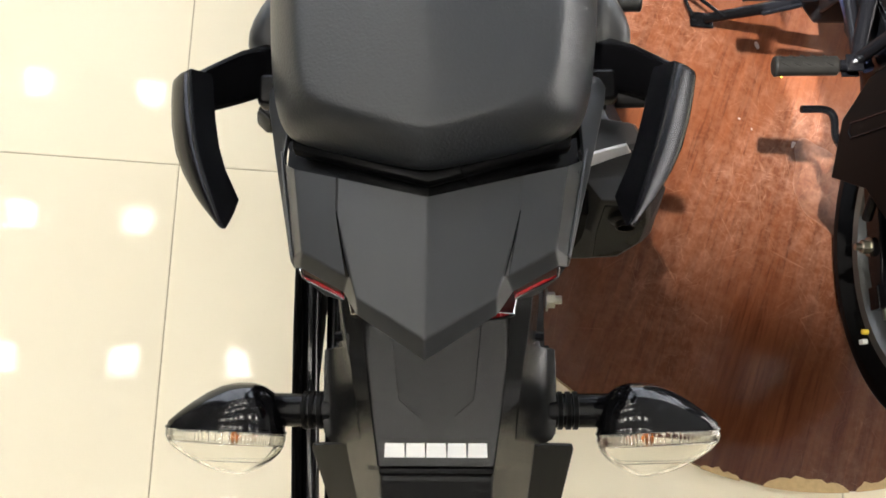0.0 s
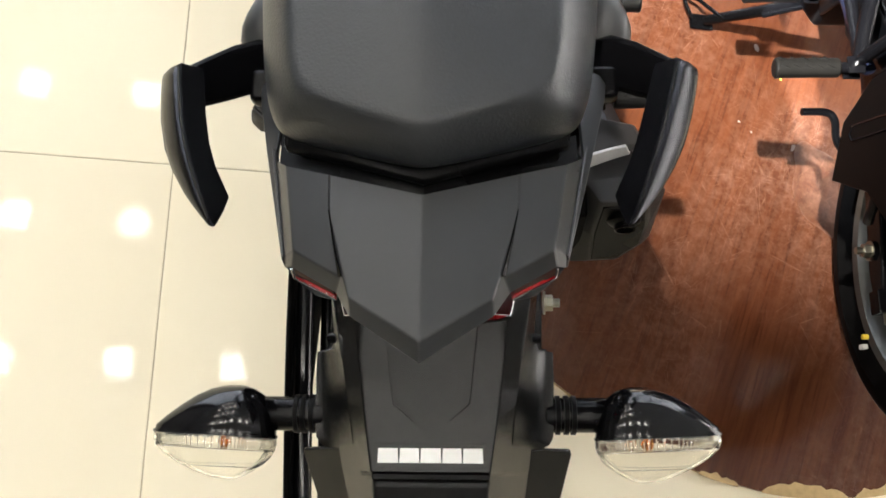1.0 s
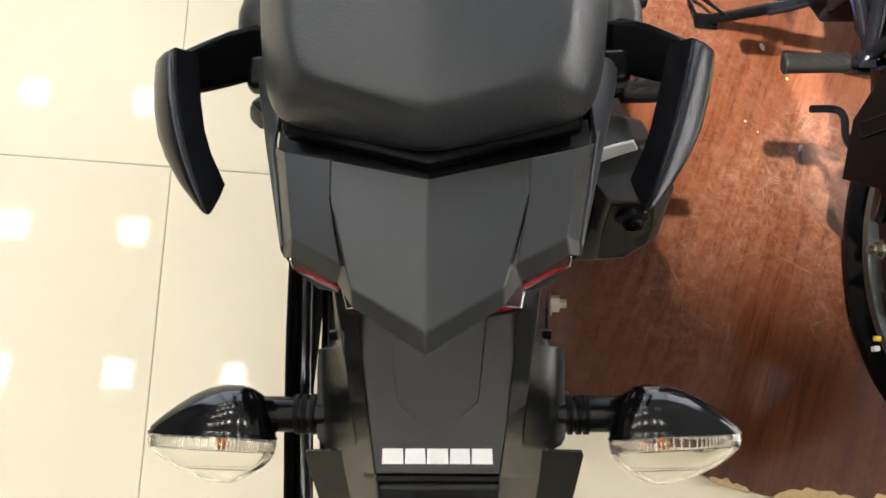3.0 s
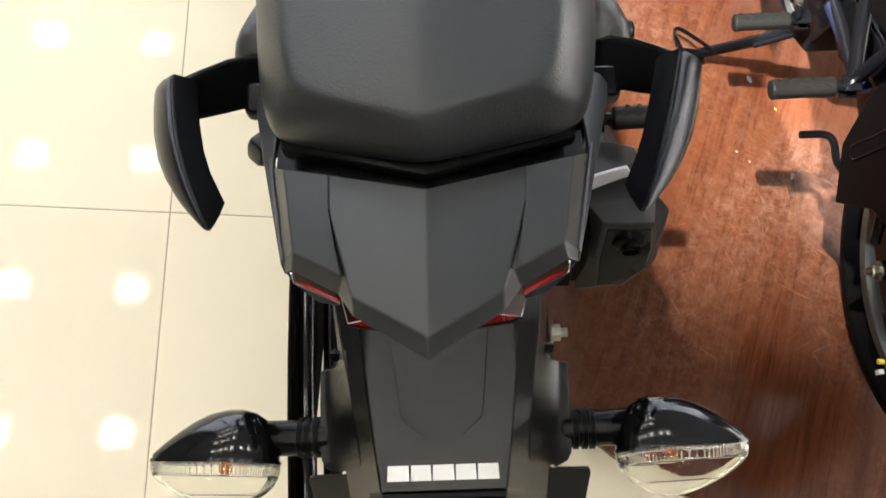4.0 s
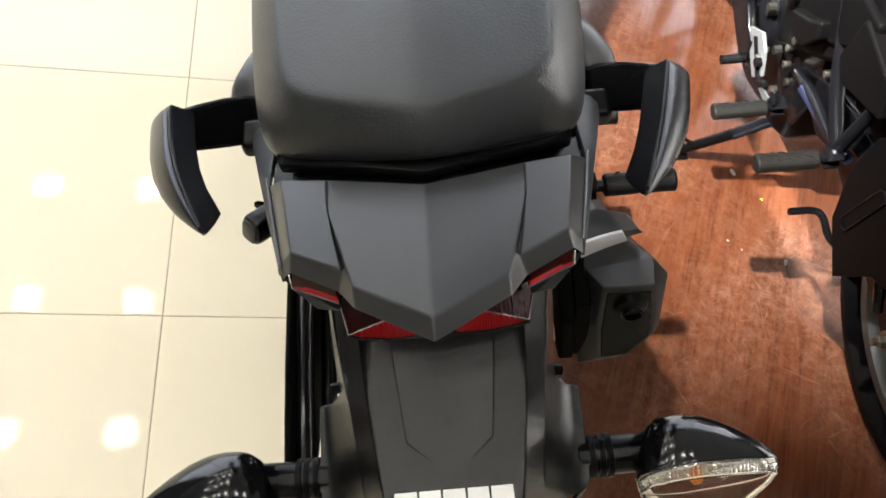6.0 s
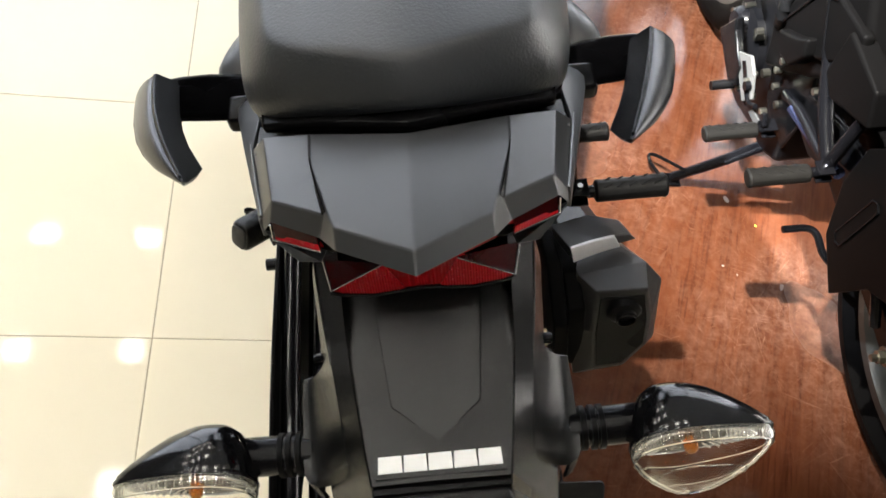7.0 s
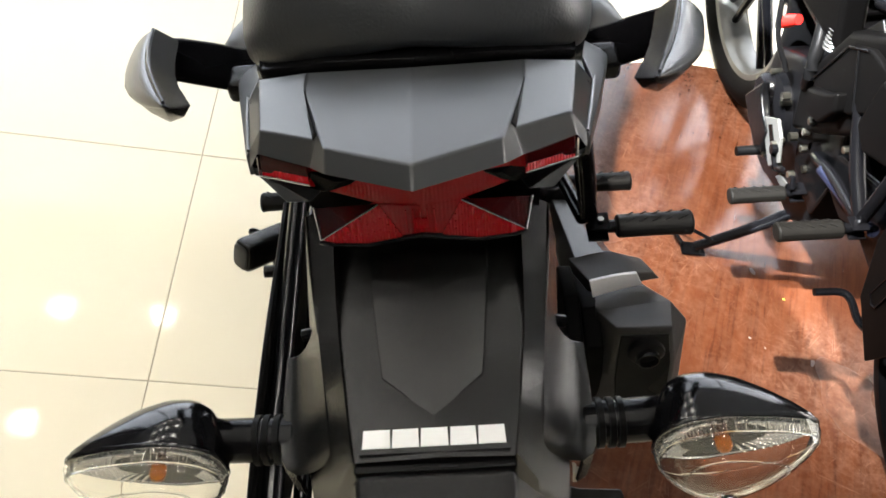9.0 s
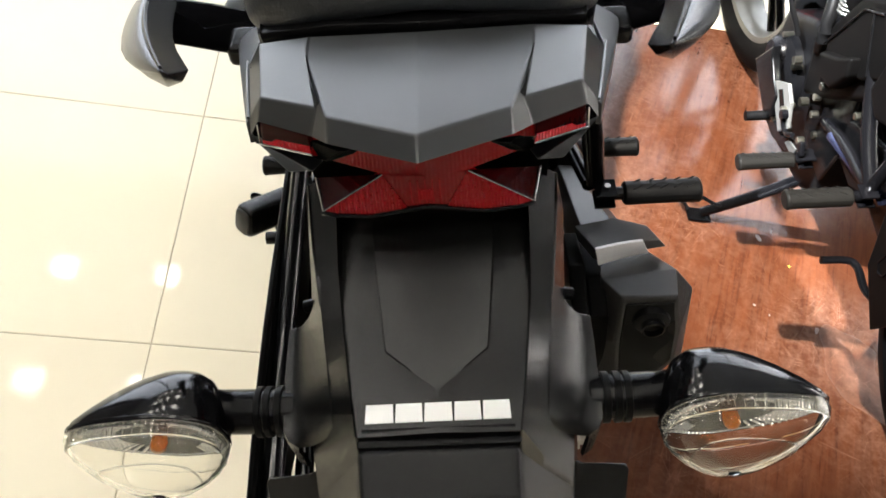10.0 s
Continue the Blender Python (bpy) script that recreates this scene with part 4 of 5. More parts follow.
def wheel(bike, name, y, r, w, label):
    """A tyre on a cast rim with a hub and five double spokes."""
    prof = []
    for k in range(13):
        a = math.pi * (k / 12 - 0.5)
        prof.append((r - 0.055 + 0.055 * math.cos(a) ** 0.7 if abs(math.cos(a)) > 1e-3 else r - 0.055, w / 2 * math.sin(a)))
    prof += [(r - 0.076, w * 0.36), (r - 0.086, w * 0.30), (r - 0.086, -w * 0.30), (r - 0.076, -w * 0.36)]
    tyre = part(name, spin(prof, (0, y, r), "x", 72), TYRE, bike, label)
    for k in range(36):
        for s in (1, -1):
            a = 2 * math.pi * (k + (0.5 if s < 0 else 0)) / 36
            pts = []
            for f, da in ((0.06, 0.0), (0.24, 0.05), (0.40, 0.13)):
                rr = r - 0.055 + 0.055 * max(0.0, 1 - (2 * f) ** 2) ** 0.35 + 0.0008
                pts.append((s * f * w, y + rr * math.cos(a + da), r + rr * math.sin(a + da)))
            b = [(p[0], y + (p[1] - y) * math.cos(0.03) - (p[2] - r) * math.sin(0.03), r + (p[1] - y) * math.sin(0.03) + (p[2] - r) * math.cos(0.03)) for p in pts]
            part("tread_groove", slab(pts + b[::-1], (0, 0, 0.0003)), RUBBER, tyre, smooth=False) if k % 3 == 0 else None
    ri = r - 0.076
    part("rim", spin([(ri, w * 0.36), (ri - 0.012, w * 0.33), (ri - 0.022, w * 0.18), (ri - 0.022, -w * 0.18), (ri - 0.012, -w * 0.33), (ri, -w * 0.36)], (0, y, r), "x", 60), RIM_GREY, tyre, "dark grey cast rim")
    part("hub", spin([(0.0, 0.045), (0.03, 0.045), (0.038, 0.02), (0.038, -0.02), (0.03, -0.045), (0.0, -0.045)], (0, y, r), "x", 24, closed=False), BLACK_METAL, tyre)
    for k in range(5):
        a = 2 * math.pi * k / 5 + 0.3
        for d in (-0.13, 0.13):
            a0, a1 = a + d * 1.5, a + d
            part("spoke", tube([(0, y + 0.03 * math.cos(a0), r + 0.03 * math.sin(a0)), (0, y + (ri - 0.01) * math.cos(a1), r + (ri - 0.01) * math.sin(a1))], [0.013, 0.009], 8, 1), BLACK_METAL, tyre)
    return tyre


def footpeg(bike, s, y, z, inner, outer, label, droop=0.0):
    peg = part("footpeg", rod((s * inner, y, z), (s * (inner + 0.035), y, z), 0.008, 10), BLACK_METAL, bike, label)
    grip = RUBBER if s > 0 else PEG_RUBBER
    x0, x1 = inner + 0.028, outer
    ring = []
    for f, k in ((0, 0.8), (0.03, 1.0), (0.5, 0.98), (0.92, 1.02), (0.97, 1.08), (1, 0.9)):
        x = x0 + (x1 - x0) * f
        ring.append([(s * x, y + 0.0135 * k * math.cos(a) * 1.1, z - droop * f + 0.0125 * k * math.sin(a)) for a in (2 * math.pi * j / 12 for j in range(12))])
    rubber = part("peg_rubber", loft(ring), grip, peg, "ridged peg rubber", bevel=0.001)
    for j in range(5):
        x = x0 + (x1 - x0) * (0.12 + 0.17 * j)
        for t in (0.35, 1.15, -0.5):
            cy, cz = 0.0142 * math.cos(t + 0.6), 0.0122 * math.sin(t + 0.6)
            part("rib", tube([(s * x, y + cy - 0.0025, z + cz), (s * (x + 0.010), y + cy + 0.0025, z + cz + 0.0006)], 0.0010, 6, 1), grip, rubber)
    for dz in (-0.009, 0.009):
        part("clevis", box(min(s * (inner - 0.004), s * (inner + 0.020)), max(s * (inner - 0.004), s * (inner + 0.020)), y - 0.013, y + 0.013, z + dz - 0.002, z + dz + 0.002), BLACK_METAL, peg, bevel=0.001)
    part("pivot_pin", rod((s * (inner + 0.010), y, z - 0.015), (s * (inner + 0.010), y, z + 0.015), 0.0035, 8), CHROME, peg)
    return peg


def folded_peg(bike):
    """The left pillion peg, folded up against its hanger."""
    peg = part("footpeg", box(-0.190, -0.168, 0.410, 0.440, 0.452, 0.480), BLACK_METAL, bike, "pillion footpeg folded back", bevel=0.003)
    a, b = Vector((-0.182, 0.410, 0.474)), Vector((-0.224, 0.366, 0.497))
    d = (b - a).normalized()
    u = d.cross(Vector((0, 0, 1))).normalized()
    v = u.cross(d)
    def block(f, k, lift=0.0):
        out = []
        for j in range(24):
            t = 2 * math.pi * j / 24
            c, q = math.cos(t), math.sin(t)
            out.append(a.lerp(b, f) + d * lift + u * math.copysign(abs(c) ** 0.5, c) * 0.0140 * k + v * math.copysign(abs(q) ** 0.5, q) * 0.0185 * k)
        return out
    part("peg_rubber", loft([block(0, 0.82), block(0.06, 1.0), block(0.90, 1.0), block(0.97, 0.95), block(1, 0.84)]), BLACK_SHEEN, peg, "black peg rubber with glossy end", bevel=0.0012)
    # Grey face paints in the reflection on the black peg's end.
    part("peg_end_sheen", loft([block(1, 0.78), block(1, 0.78, 0.002), block(1, 0.70, 0.0028)]), LABEL_SHEEN_GREY, peg, "peg end coloured grey for its reflection")
    part("wire_loop", tube([(-0.192, 0.405, 0.476), (-0.214, 0.405, 0.495), (-0.219, 0.405, 0.489), (-0.206, 0.405, 0.463), (-0.203, 0.405, 0.417)], 0.0028, 8, 4), BLACK_METAL, peg)


def nut(bike, x, y, z, s, size=0.011, mat=None):
    bm = loft([[(x, y + size * math.cos(a), z + size * math.sin(a)) for a in (math.pi * k / 3 for k in range(6))], [(x + s * size * 0.9, y + size * math.cos(a), z + size * math.sin(a)) for a in (math.pi * k / 3 for k in range(6))]])
    ob = part("axle_nut", bm, mat or ZINC, bike, "zinc plated nut", bevel=0.001)
    part("stud", rod((x, y, z), (x + s * size * 1.7, y, z), size * 0.5, 12), mat or ZINC, ob)
    part("washer", rod((x - s * 0.002, y, z), (x, y, z), size * 1.35, 18), mat or ZINC, ob)
    return ob


def exhaust(bike):
    # end face first, then the flared shoulder and the tapering can
    face = [(0.1835, 0.2765, 0.4410), (0.2385, 0.2738, 0.4425), (0.2440, 0.2620, 0.4000), (0.2425, 0.2490, 0.3580), (0.2150, 0.2350, 0.3350), (0.1800, 0.2330, 0.3350), (0.1780, 0.2530, 0.3900)]
    rings = [
        face,
        [(0.1805, 0.2795, 0.4445), (0.2405, 0.2768, 0.4460), (0.2475, 0.2640, 0.4010), (0.2460, 0.2500, 0.3540), (0.2160, 0.2350, 0.3300), (0.1760, 0.2330, 0.3300), (0.1740, 0.2540, 0.3900)],
        [(0.1640, 0.3060, 0.4415), (0.2474, 0.3174, 0.4365), (0.2655, 0.3020, 0.4200), (0.2580, 0.2620, 0.3500), (0.2220, 0.2480, 0.3020), (0.1560, 0.2360, 0.3150), (0.1500, 0.2680, 0.3950)],
        [(0.160, 0.385, 0.405), (0.205, 0.390, 0.402), (0.2280, 0.395, 0.378), (0.2260, 0.395, 0.325), (0.205, 0.390, 0.295), (0.160, 0.385, 0.305), (0.146, 0.395, 0.370)],
        [(0.148, 0.560, 0.350), (0.165, 0.560, 0.348), (0.1780, 0.560, 0.332), (0.176, 0.560, 0.305), (0.165, 0.560, 0.290), (0.148, 0.560, 0.295), (0.138, 0.560, 0.325)],
    ]
    muffler = part("muffler", loft(rings), MUFFLER, bike, "matt black angular muffler", bevel=0.0042, seg=3, angle=12)
    # Added black plates stand for shade beside the muffler and on its inner side.
    stay = [(0.2300, 0.350), (0.2480, 0.425), (0.3200, 0.452), (0.3800, 0.430), (0.4250, 0.330), (0.3000, 0.310)]
    part("dark_gap_plate", prism(stay, "x", 0.128, 0.146), GUARD_BLACK, muffler, "black plate filling the dark gap beside the muffler", bevel=0.003)
    inner_side = [(0.2420, 0.330), (0.2660, 0.428), (0.3120, 0.438), (0.3900, 0.410), (0.3900, 0.320), (0.3000, 0.305)]
    part("side_shade_plate", prism(inner_side, "x", 0.147, 0.168), GUARD_BLACK, muffler, "black plate that shades the muffler's inner side", bevel=0.003)
    # dull cap over the end face, round the outlet
    dish = [tuple(Vector((0.2120, 0.2560, 0.3920)).lerp(Vector(p), 0.93)) for p in face]
    part("end_cap", slab(dish, (0, -0.0024, 0)), BLACK_SATIN, muffler, "recessed end cap", bevel=0.001)
    a, b = Vector((0.2130, 0.300, 0.4160)), Vector((0.2134, 0.2500, 0.4195))
    bm = bmesh.new()
    d = (b - a).normalized()
    u = Vector((1, 0, 0))
    v = d.cross(u)
    prof = []
    for p, r in ((a, 0.0125), (b, 0.0125), (b, 0.0108), (a, 0.0108)):
        prof.append([p + (u * math.cos(t) + v * math.sin(t)) * r for t in (2 * math.pi * k / 24 for k in range(24))])
    loft(prof, bm, caps=False)
    bm.faces.new([bm.verts.new(p) for p in [a + d * 0.01 + (u * math.cos(2 * math.pi * k / 24) + v * math.sin(2 * math.pi * k / 24)) * 0.0112 for k in range(24)]])
    part("tail_pipe", bm, BLACK_SATIN, muffler, "black outlet pipe")
    dome = spin([(0.0, -0.006), (0.014, -0.005), (0.021, 0.0), (0.022, 0.014), (0.0, 0.014)], (0.2130, 0.2620, 0.4150), "y", 28, closed=False)
    part("outlet_boss", dome, BLACK_SATIN, muffler)
    shield = [[(0.138, 0.362, 0.466), (0.1563, 0.3250, 0.4695), (0.1602, 0.3205, 0.4545), (0.156, 0.328, 0.448), (0.144, 0.360, 0.440)], [(0.186, 0.385, 0.448), (0.193, 0.343, 0.4585), (0.198, 0.336, 0.4455), (0.194, 0.344, 0.440), (0.188, 0.385, 0.430)], [(0.226, 0.382, 0.434), (0.236, 0.355, 0.4400), (0.2464, 0.3578, 0.4247), (0.242, 0.362, 0.420), (0.232, 0.386, 0.422)]]
    sh = part("heat_shield", loft(shield), MUFFLER, muffler, "dark heat shield with silver edge", bevel=0.0016)
    lip = []
    for k in range(5):
        f = k / 4 * 0.72
        up = Vector((0.1563, 0.3250, 0.4695)).lerp(Vector((0.236, 0.355, 0.4400)), f) + Vector((0, -0.0010, 0.0008)) + Vector((0, 0.001, 0.003)) * math.sin(math.pi * f)
        dn = Vector((0.1602, 0.3205, 0.4545)).lerp(Vector((0.2464, 0.3578, 0.4247)), f) + Vector((0, -0.0040, -0.0040)) + Vector((0, 0.001, 0.003)) * math.sin(math.pi * f)
        lip.append([tuple(up), tuple(up.lerp(dn, 0.5) + Vector((0, -0.0022, 0.0012))), tuple(dn), tuple(dn + Vector((0, 0.004, 0))), tuple(up + Vector((0, 0.004, -0.001)))])
    part("shield_edge", loft(lip), SHIELD_EDGE, sh, "silver shield edge", bevel=0.0008)
    part("header_pipe", tube([(0.165, 0.56, 0.345), (0.13, 0.70, 0.22), (0.10, 0.85, 0.14), (0.02, 1.05, 0.15), (0.0, 1.14, 0.35)], 0.019, 14), BLACK_METAL, bike)


def chassis(bike):
    for s in (1, -1):
        part("swingarm", loft([flip([(0.092, y, z - h), (0.118, y, z - h), (0.118, y, z + h), (0.092, y, z + h)], s) for y, z, h in ((0.115, 0.302, 0.016), (0.15, 0.304, 0.022), (0.30, 0.325, 0.026), (0.62, 0.385, 0.034))]), BLACK_METAL, bike, "black box section swingarm", bevel=0.004)
        part("swingarm_end", box(min(s * 0.090, s * 0.124), max(s * 0.090, s * 0.124), 0.082, 0.118, 0.288, 0.318), BLACK_METAL, bike, bevel=0.002)
        part("adjuster_bolt", rod((s * 0.107, 0.082, 0.303), (s * 0.107, 0.066, 0.303), 0.005, 10), ZINC, bike)
        nut(bike, s * 0.124, 0.181, 0.304, s, 0.0115)
        # rails to the tail and plates that carry the pegs
        part("sub_frame", tube(flip([(0.09, 0.30, 0.79), (0.10, 0.46, 0.73), (0.12, 0.66, 0.66)], s), 0.013, 10), BLACK_METAL, bike)
        part("peg_hanger", tube(flip([(0.110, 0.40, 0.76), (0.140, 0.405, 0.66), (0.158, 0.415, 0.56), (0.170, 0.42, 0.47)], s), 0.010, 10), BLACK_METAL, bike, "black pillion peg hanger")
        part("peg_stay", tube(flip([(0.170, 0.42, 0.465), (0.165, 0.50, 0.52), (0.150, 0.60, 0.62)], s), 0.011, 10), BLACK_METAL, bike)
        part("peg_stay", tube(flip([(0.165, 0.43, 0.455), (0.150, 0.55, 0.42), (0.140, 0.64, 0.38)], s), 0.009, 10), BLACK_METAL, bike)
        if s > 0:
            footpeg(bike, s, 0.405, 0.466, 0.170, 0.286, "folding pillion footpeg with ridged rubber")
        footpeg(bike, s, 0.622, 0.313, 0.150, 0.272, "rider footpeg with ridged rubber")
        plate = [(0.60, 0.28), (0.70, 0.30), (0.74, 0.40), (0.70, 0.56), (0.62, 0.66), (0.56, 0.62), (0.60, 0.50), (0.575, 0.38)]
        part("heel_plate", prism(plate, "x", min(s * 0.128, s * 0.136), max(s * 0.128, s * 0.136)), BLACK_SATIN, bike, "black frame side plate", bevel=0.003)
        for y, z in ((0.66, 0.33), (0.70, 0.44), (0.63, 0.58)):
            part("plate_bolt", rod((s * 0.136, y, z), (s * 0.142, y, z), 0.007, 8), ZINC, bike)
    # chain case, brake calliper bracket
    part("chain_guard", loft([[(-0.085, y, z), (-0.058, y, z), (-0.058, y, z + 0.05), (-0.085, y, z + 0.05)] for y, z in ((0.08, 0.33), (0.3, 0.40), (0.55, 0.43))]), BLACK_SATIN, bike, "black chain guard", bevel=0.004)
    part("brake_bracket", loft([[(0.100, y, z - 0.012), (0.112, y, z - 0.012), (0.112, y, z + 0.012), (0.100, y, z + 0.012)] for y, z in ((0.20, 0.36), (0.24, 0.42), (0.27, 0.45))]), BRASS, bike, "pale zinc brake stay", bevel=0.003)
    part("brake_hose_clip", rod((0.096, 0.235, 0.43), (0.118, 0.235, 0.43), 0.010, 12), BRASS, bike)
    part("brake_disc", spin([(0.055, 0.003), (0.11, 0.003), (0.11, -0.001), (0.055, -0.001)], (0.082, 0.181, 0.304), "x", 40), CHROME, bike, "steel rear brake disc")
    part("rear_shock", tube([(0, 0.62, 0.70), (0, 0.56, 0.45)], 0.035, 14, 1), BLACK_METAL, bike)


def engine(bike):
    crank = [(0.60, 0.24), (0.66, 0.20), (0.86, 0.19), (0.93, 0.26), (0.91, 0.40), (0.80, 0.46), (0.66, 0.45), (0.60, 0.36)]
    eng = part("engine", prism(crank, "x", -0.135, 0.135), ENGINE, bike, "dark cast engine block", bevel=0.012, seg=3)
    for s in (1, -1):
        part("engine_cover", spin([(0.0, 0.158 * s), (0.056, 0.156 * s), (0.070, 0.148 * s), (0.074, 0.12 * s)], (0, 0.825, 0.325), "x", 36, closed=False), ENGINE, eng, "round engine side cover")
        part("engine_cover", spin([(0.0, 0.132 * s), (0.042, 0.131 * s), (0.05, 0.125 * s), (0.052, 0.11 * s)], (0, 0.675, 0.33), "x", 30, closed=False), ENGINE, eng)
        for k in range(6):
            a = math.pi * k / 3 + 0.2
            part("cover_bolt", rod((s * 0.140, 0.825 + 0.072 * math.cos(a), 0.325 + 0.072 * math.sin(a)), (s * 0.158, 0.825 + 0.072 * math.cos(a), 0.325 + 0.072 * math.sin(a)), 0.0055, 8), ZINC, eng)
    for k in range(9):
        z = 0.46 + 0.022 * k
        part("cooling_fin", loft([[(-0.085, 0.82 + 0.012 * k, z), (0.085, 0.82 + 0.012 * k, z), (0.085, 0.96 + 0.012 * k, z), (-0.085, 0.96 + 0.012 * k, z)], [(-0.085, 0.82 + 0.012 * k, z + 0.006), (0.085, 0.82 + 0.012 * k, z + 0.006), (0.085, 0.96 + 0.012 * k, z + 0.006), (-0.085, 0.96 + 0.012 * k, z + 0.006)]]), ENGINE, eng, smooth=False)
    part("cylinder", loft([[(-0.065, 0.84, 0.45), (0.065, 0.84, 0.45), (0.065, 0.94, 0.45), (-0.065, 0.94, 0.45)], [(-0.065, 0.94, 0.68), (0.065, 0.94, 0.68), (0.065, 1.04, 0.68), (-0.065, 1.04, 0.68)]]), ENGINE, eng)
    # gear pedal, stands and belly cover
    part("gear_pedal", tube([(-0.150, 0.66, 0.265), (-0.162, 0.71, 0.262), (-0.170, 0.760, 0.278)], 0.006, 8), BLACK_METAL, bike, "black gear pedal")
    part("pedal_rubber", rod((-0.168, 0.762, 0.282), (-0.218, 0.762, 0.282), 0.009, 12), RUBBER, bike, "ribbed rubber pedal tip")
    part("brake_pedal", tube([(0.150, 0.68, 0.27), (0.165, 0.80, 0.25), (0.190, 0.86, 0.26)], 0.006, 8), BLACK_METAL, bike)
    stand = part("side_stand", tube([(-0.040, 0.640, 0.300), (-0.095, 0.662, 0.235), (-0.180, 0.684, 0.152), (-0.268, 0.705, 0.080)], [0.013, 0.012, 0.011, 0.010], 12, 4), BLACK_METAL, bike, "black side stand folded out")
    part("stand_foot", loft([[(-0.250, 0.690, 0.0690), (-0.250, 0.722, 0.0690), (-0.298, 0.722, 0.0805), (-0.298, 0.690, 0.0805)], [(-0.250, 0.690, 0.0640), (-0.250, 0.722, 0.0640), (-0.298, 0.722, 0.0755), (-0.298, 0.690, 0.0755)]]), BLACK_METAL, stand, bevel=0.002)
    part("stand_tang", tube([(-0.240, 0.690, 0.110), (-0.300, 0.745, 0.108), (-0.312, 0.738, 0.104), (-0.296, 0.706, 0.090)], 0.0035, 8), BLACK_METAL, stand)
    part("stand_spring", tube([(-0.110, 0.650, 0.235), (-0.185, 0.668, 0.162)], 0.005, 8, 1), BLACK_METAL, stand)
    part("stand_lever", tube([(-0.199, 0.404, 0.325), (-0.160, 0.404, 0.322), (-0.146, 0.392, 0.318), (-0.138, 0.365, 0.300), (-0.120, 0.345, 0.290), (-0.098, 0.34, 0.285)], 0.0062, 10), BLACK_METAL, bike, "bent black stand lever")
    part("lever_bracket", box(-0.112, -0.094, 0.315, 0.352, 0.265, 0.315), BLACK_METAL, bike, bevel=0.003)
    for s in (1, -1):
        plate = [(0.868, 0.325), (0.811, 0.401), (0.803, 0.380), (0.771, 0.357), (0.741, 0.348), (0.741, 0.331), (0.738, 0.299), (0.771, 0.284), (0.812, 0.300)]
        part("belly_cover", prism(plate, "x", min(s * 0.170, s * 0.186), max(s * 0.170, s * 0.186)), BLACK_SATIN, bike, "black engine cover", bevel=0.004, seg=3)
        hanger = [(0.789, 0.261), (0.763, 0.286), (0.696, 0.297), (0.627, 0.349), (0.612, 0.330), (0.643, 0.294), (0.727, 0.262)]
        part("peg_hanger", prism(hanger, "x", min(s * 0.166, s * 0.175), max(s * 0.166, s * 0.175)), BLACK_METAL, bike, "black peg hanger plate", bevel=0.003)
    notice = [(0.782, 0.348), (0.722, 0.392), (0.692, 0.376), (0.672, 0.336), (0.700, 0.302)]
    part("sticker_plate", prism(notice, "x", -0.182, -0.176), NOTICE, bike, "pale grey notice plate", bevel=0.001)
    part("sticker_mark", prism([(0.744, 0.360), (0.733, 0.371), (0.690, 0.342), (0.700, 0.330)], "x", -0.1836, -0.1815), BLACK_SATIN, bike, "black bar on the plate", smooth=False)
    part("hanger_label", prism([(0.673, 0.303), (0.661, 0.321), (0.629, 0.330), (0.632, 0.308)], "x", -0.1775, -0.1745), LABEL_SHEEN_GREY, bike, "pale grey label", bevel=0.001)
    for y, z, x in ((0.646, 0.453, -0.17), (0.699, 0.355, -0.19), (0.670, 0.408, -0.16), (0.658, 0.381, -0.16), (0.560, 0.470, -0.15), (0.640, 0.340, -0.176), (0.745, 0.290, -0.178)):
        part("hanger_bolt", rod((x + 0.012, y, z), (x, y, z), 0.0065, 6), ZINC, bike, bevel=0.001)
    part("shift_rod", tube([(-0.186, 0.700, 0.350), (-0.184, 0.672, 0.330), (-0.182, 0.648, 0.345)], 0.0045, 8), BLACK_METAL, bike)
    part("shift_joint", rod((-0.192, 0.690, 0.352), (-0.178, 0.690, 0.352), 0.009, 10), BLACK_METAL, bike)
    part("peg_stay", tube([(-0.150, 0.590, 0.398), (-0.150, 0.515, 0.419), (-0.150, 0.456, 0.434), (-0.150, 0.414, 0.451)], 0.0095, 12), TUBE_SKY_SHEEN, bike, "steel peg stay coloured with a blue daylight sheen")
    for k in range(6):
        z = 0.545 + 0.007 * k
        ring = [(-0.140 + 0.014 * math.cos(q), 0.707 + 0.014 * math.sin(q), z + 0.0035 * q / math.pi) for q in (math.pi * m / 6 for m in range(13))]
        part("spring_coil", tube(ring, 0.003, 6, 1), RIM_GREY, bike, "grey spring coil")
    part("clutch_cable", tube([(-0.155, 0.80, 0.43), (-0.175, 0.84, 0.50), (-0.150, 0.92, 0.62), (-0.12, 1.02, 0.72)], 0.005, 8), RUBBER, bike)
    part("coolant_hose", tube([(-0.140, 0.74, 0.44), (-0.165, 0.70, 0.50), (-0.150, 0.74, 0.56), (-0.12, 0.82, 0.58)], 0.011, 10), RUBBER, bike)
    part("drive_cover", spin([(0.0, -0.172), (0.028, -0.171), (0.034, -0.165), (0.036, -0.15)], (0, 0.842, 0.352), "x", 24, closed=False), BLACK_METAL, bike, "round black sensor cover")
    for y, z in ((0.70, 0.37), (0.72, 0.29), (0.655, 0.29), (0.77, 0.40)):
        part("bracket_bolt", rod((-0.150, y, z), (-0.163, y, z), 0.008, 8), ZINC, bike)
    for s in (-1,):
        cover = [(0.40, 0.500), (0.415, 0.420), (0.52, 0.360), (0.65, 0.375), (0.58, 0.440), (0.47, 0.485)]
        part("arm_cover", prism(cover, "x", min(s * 0.124, s * 0.136), max(s * 0.124, s * 0.136)), BLACK_SATIN, bike, "black arm cover", bevel=0.004, seg=3)
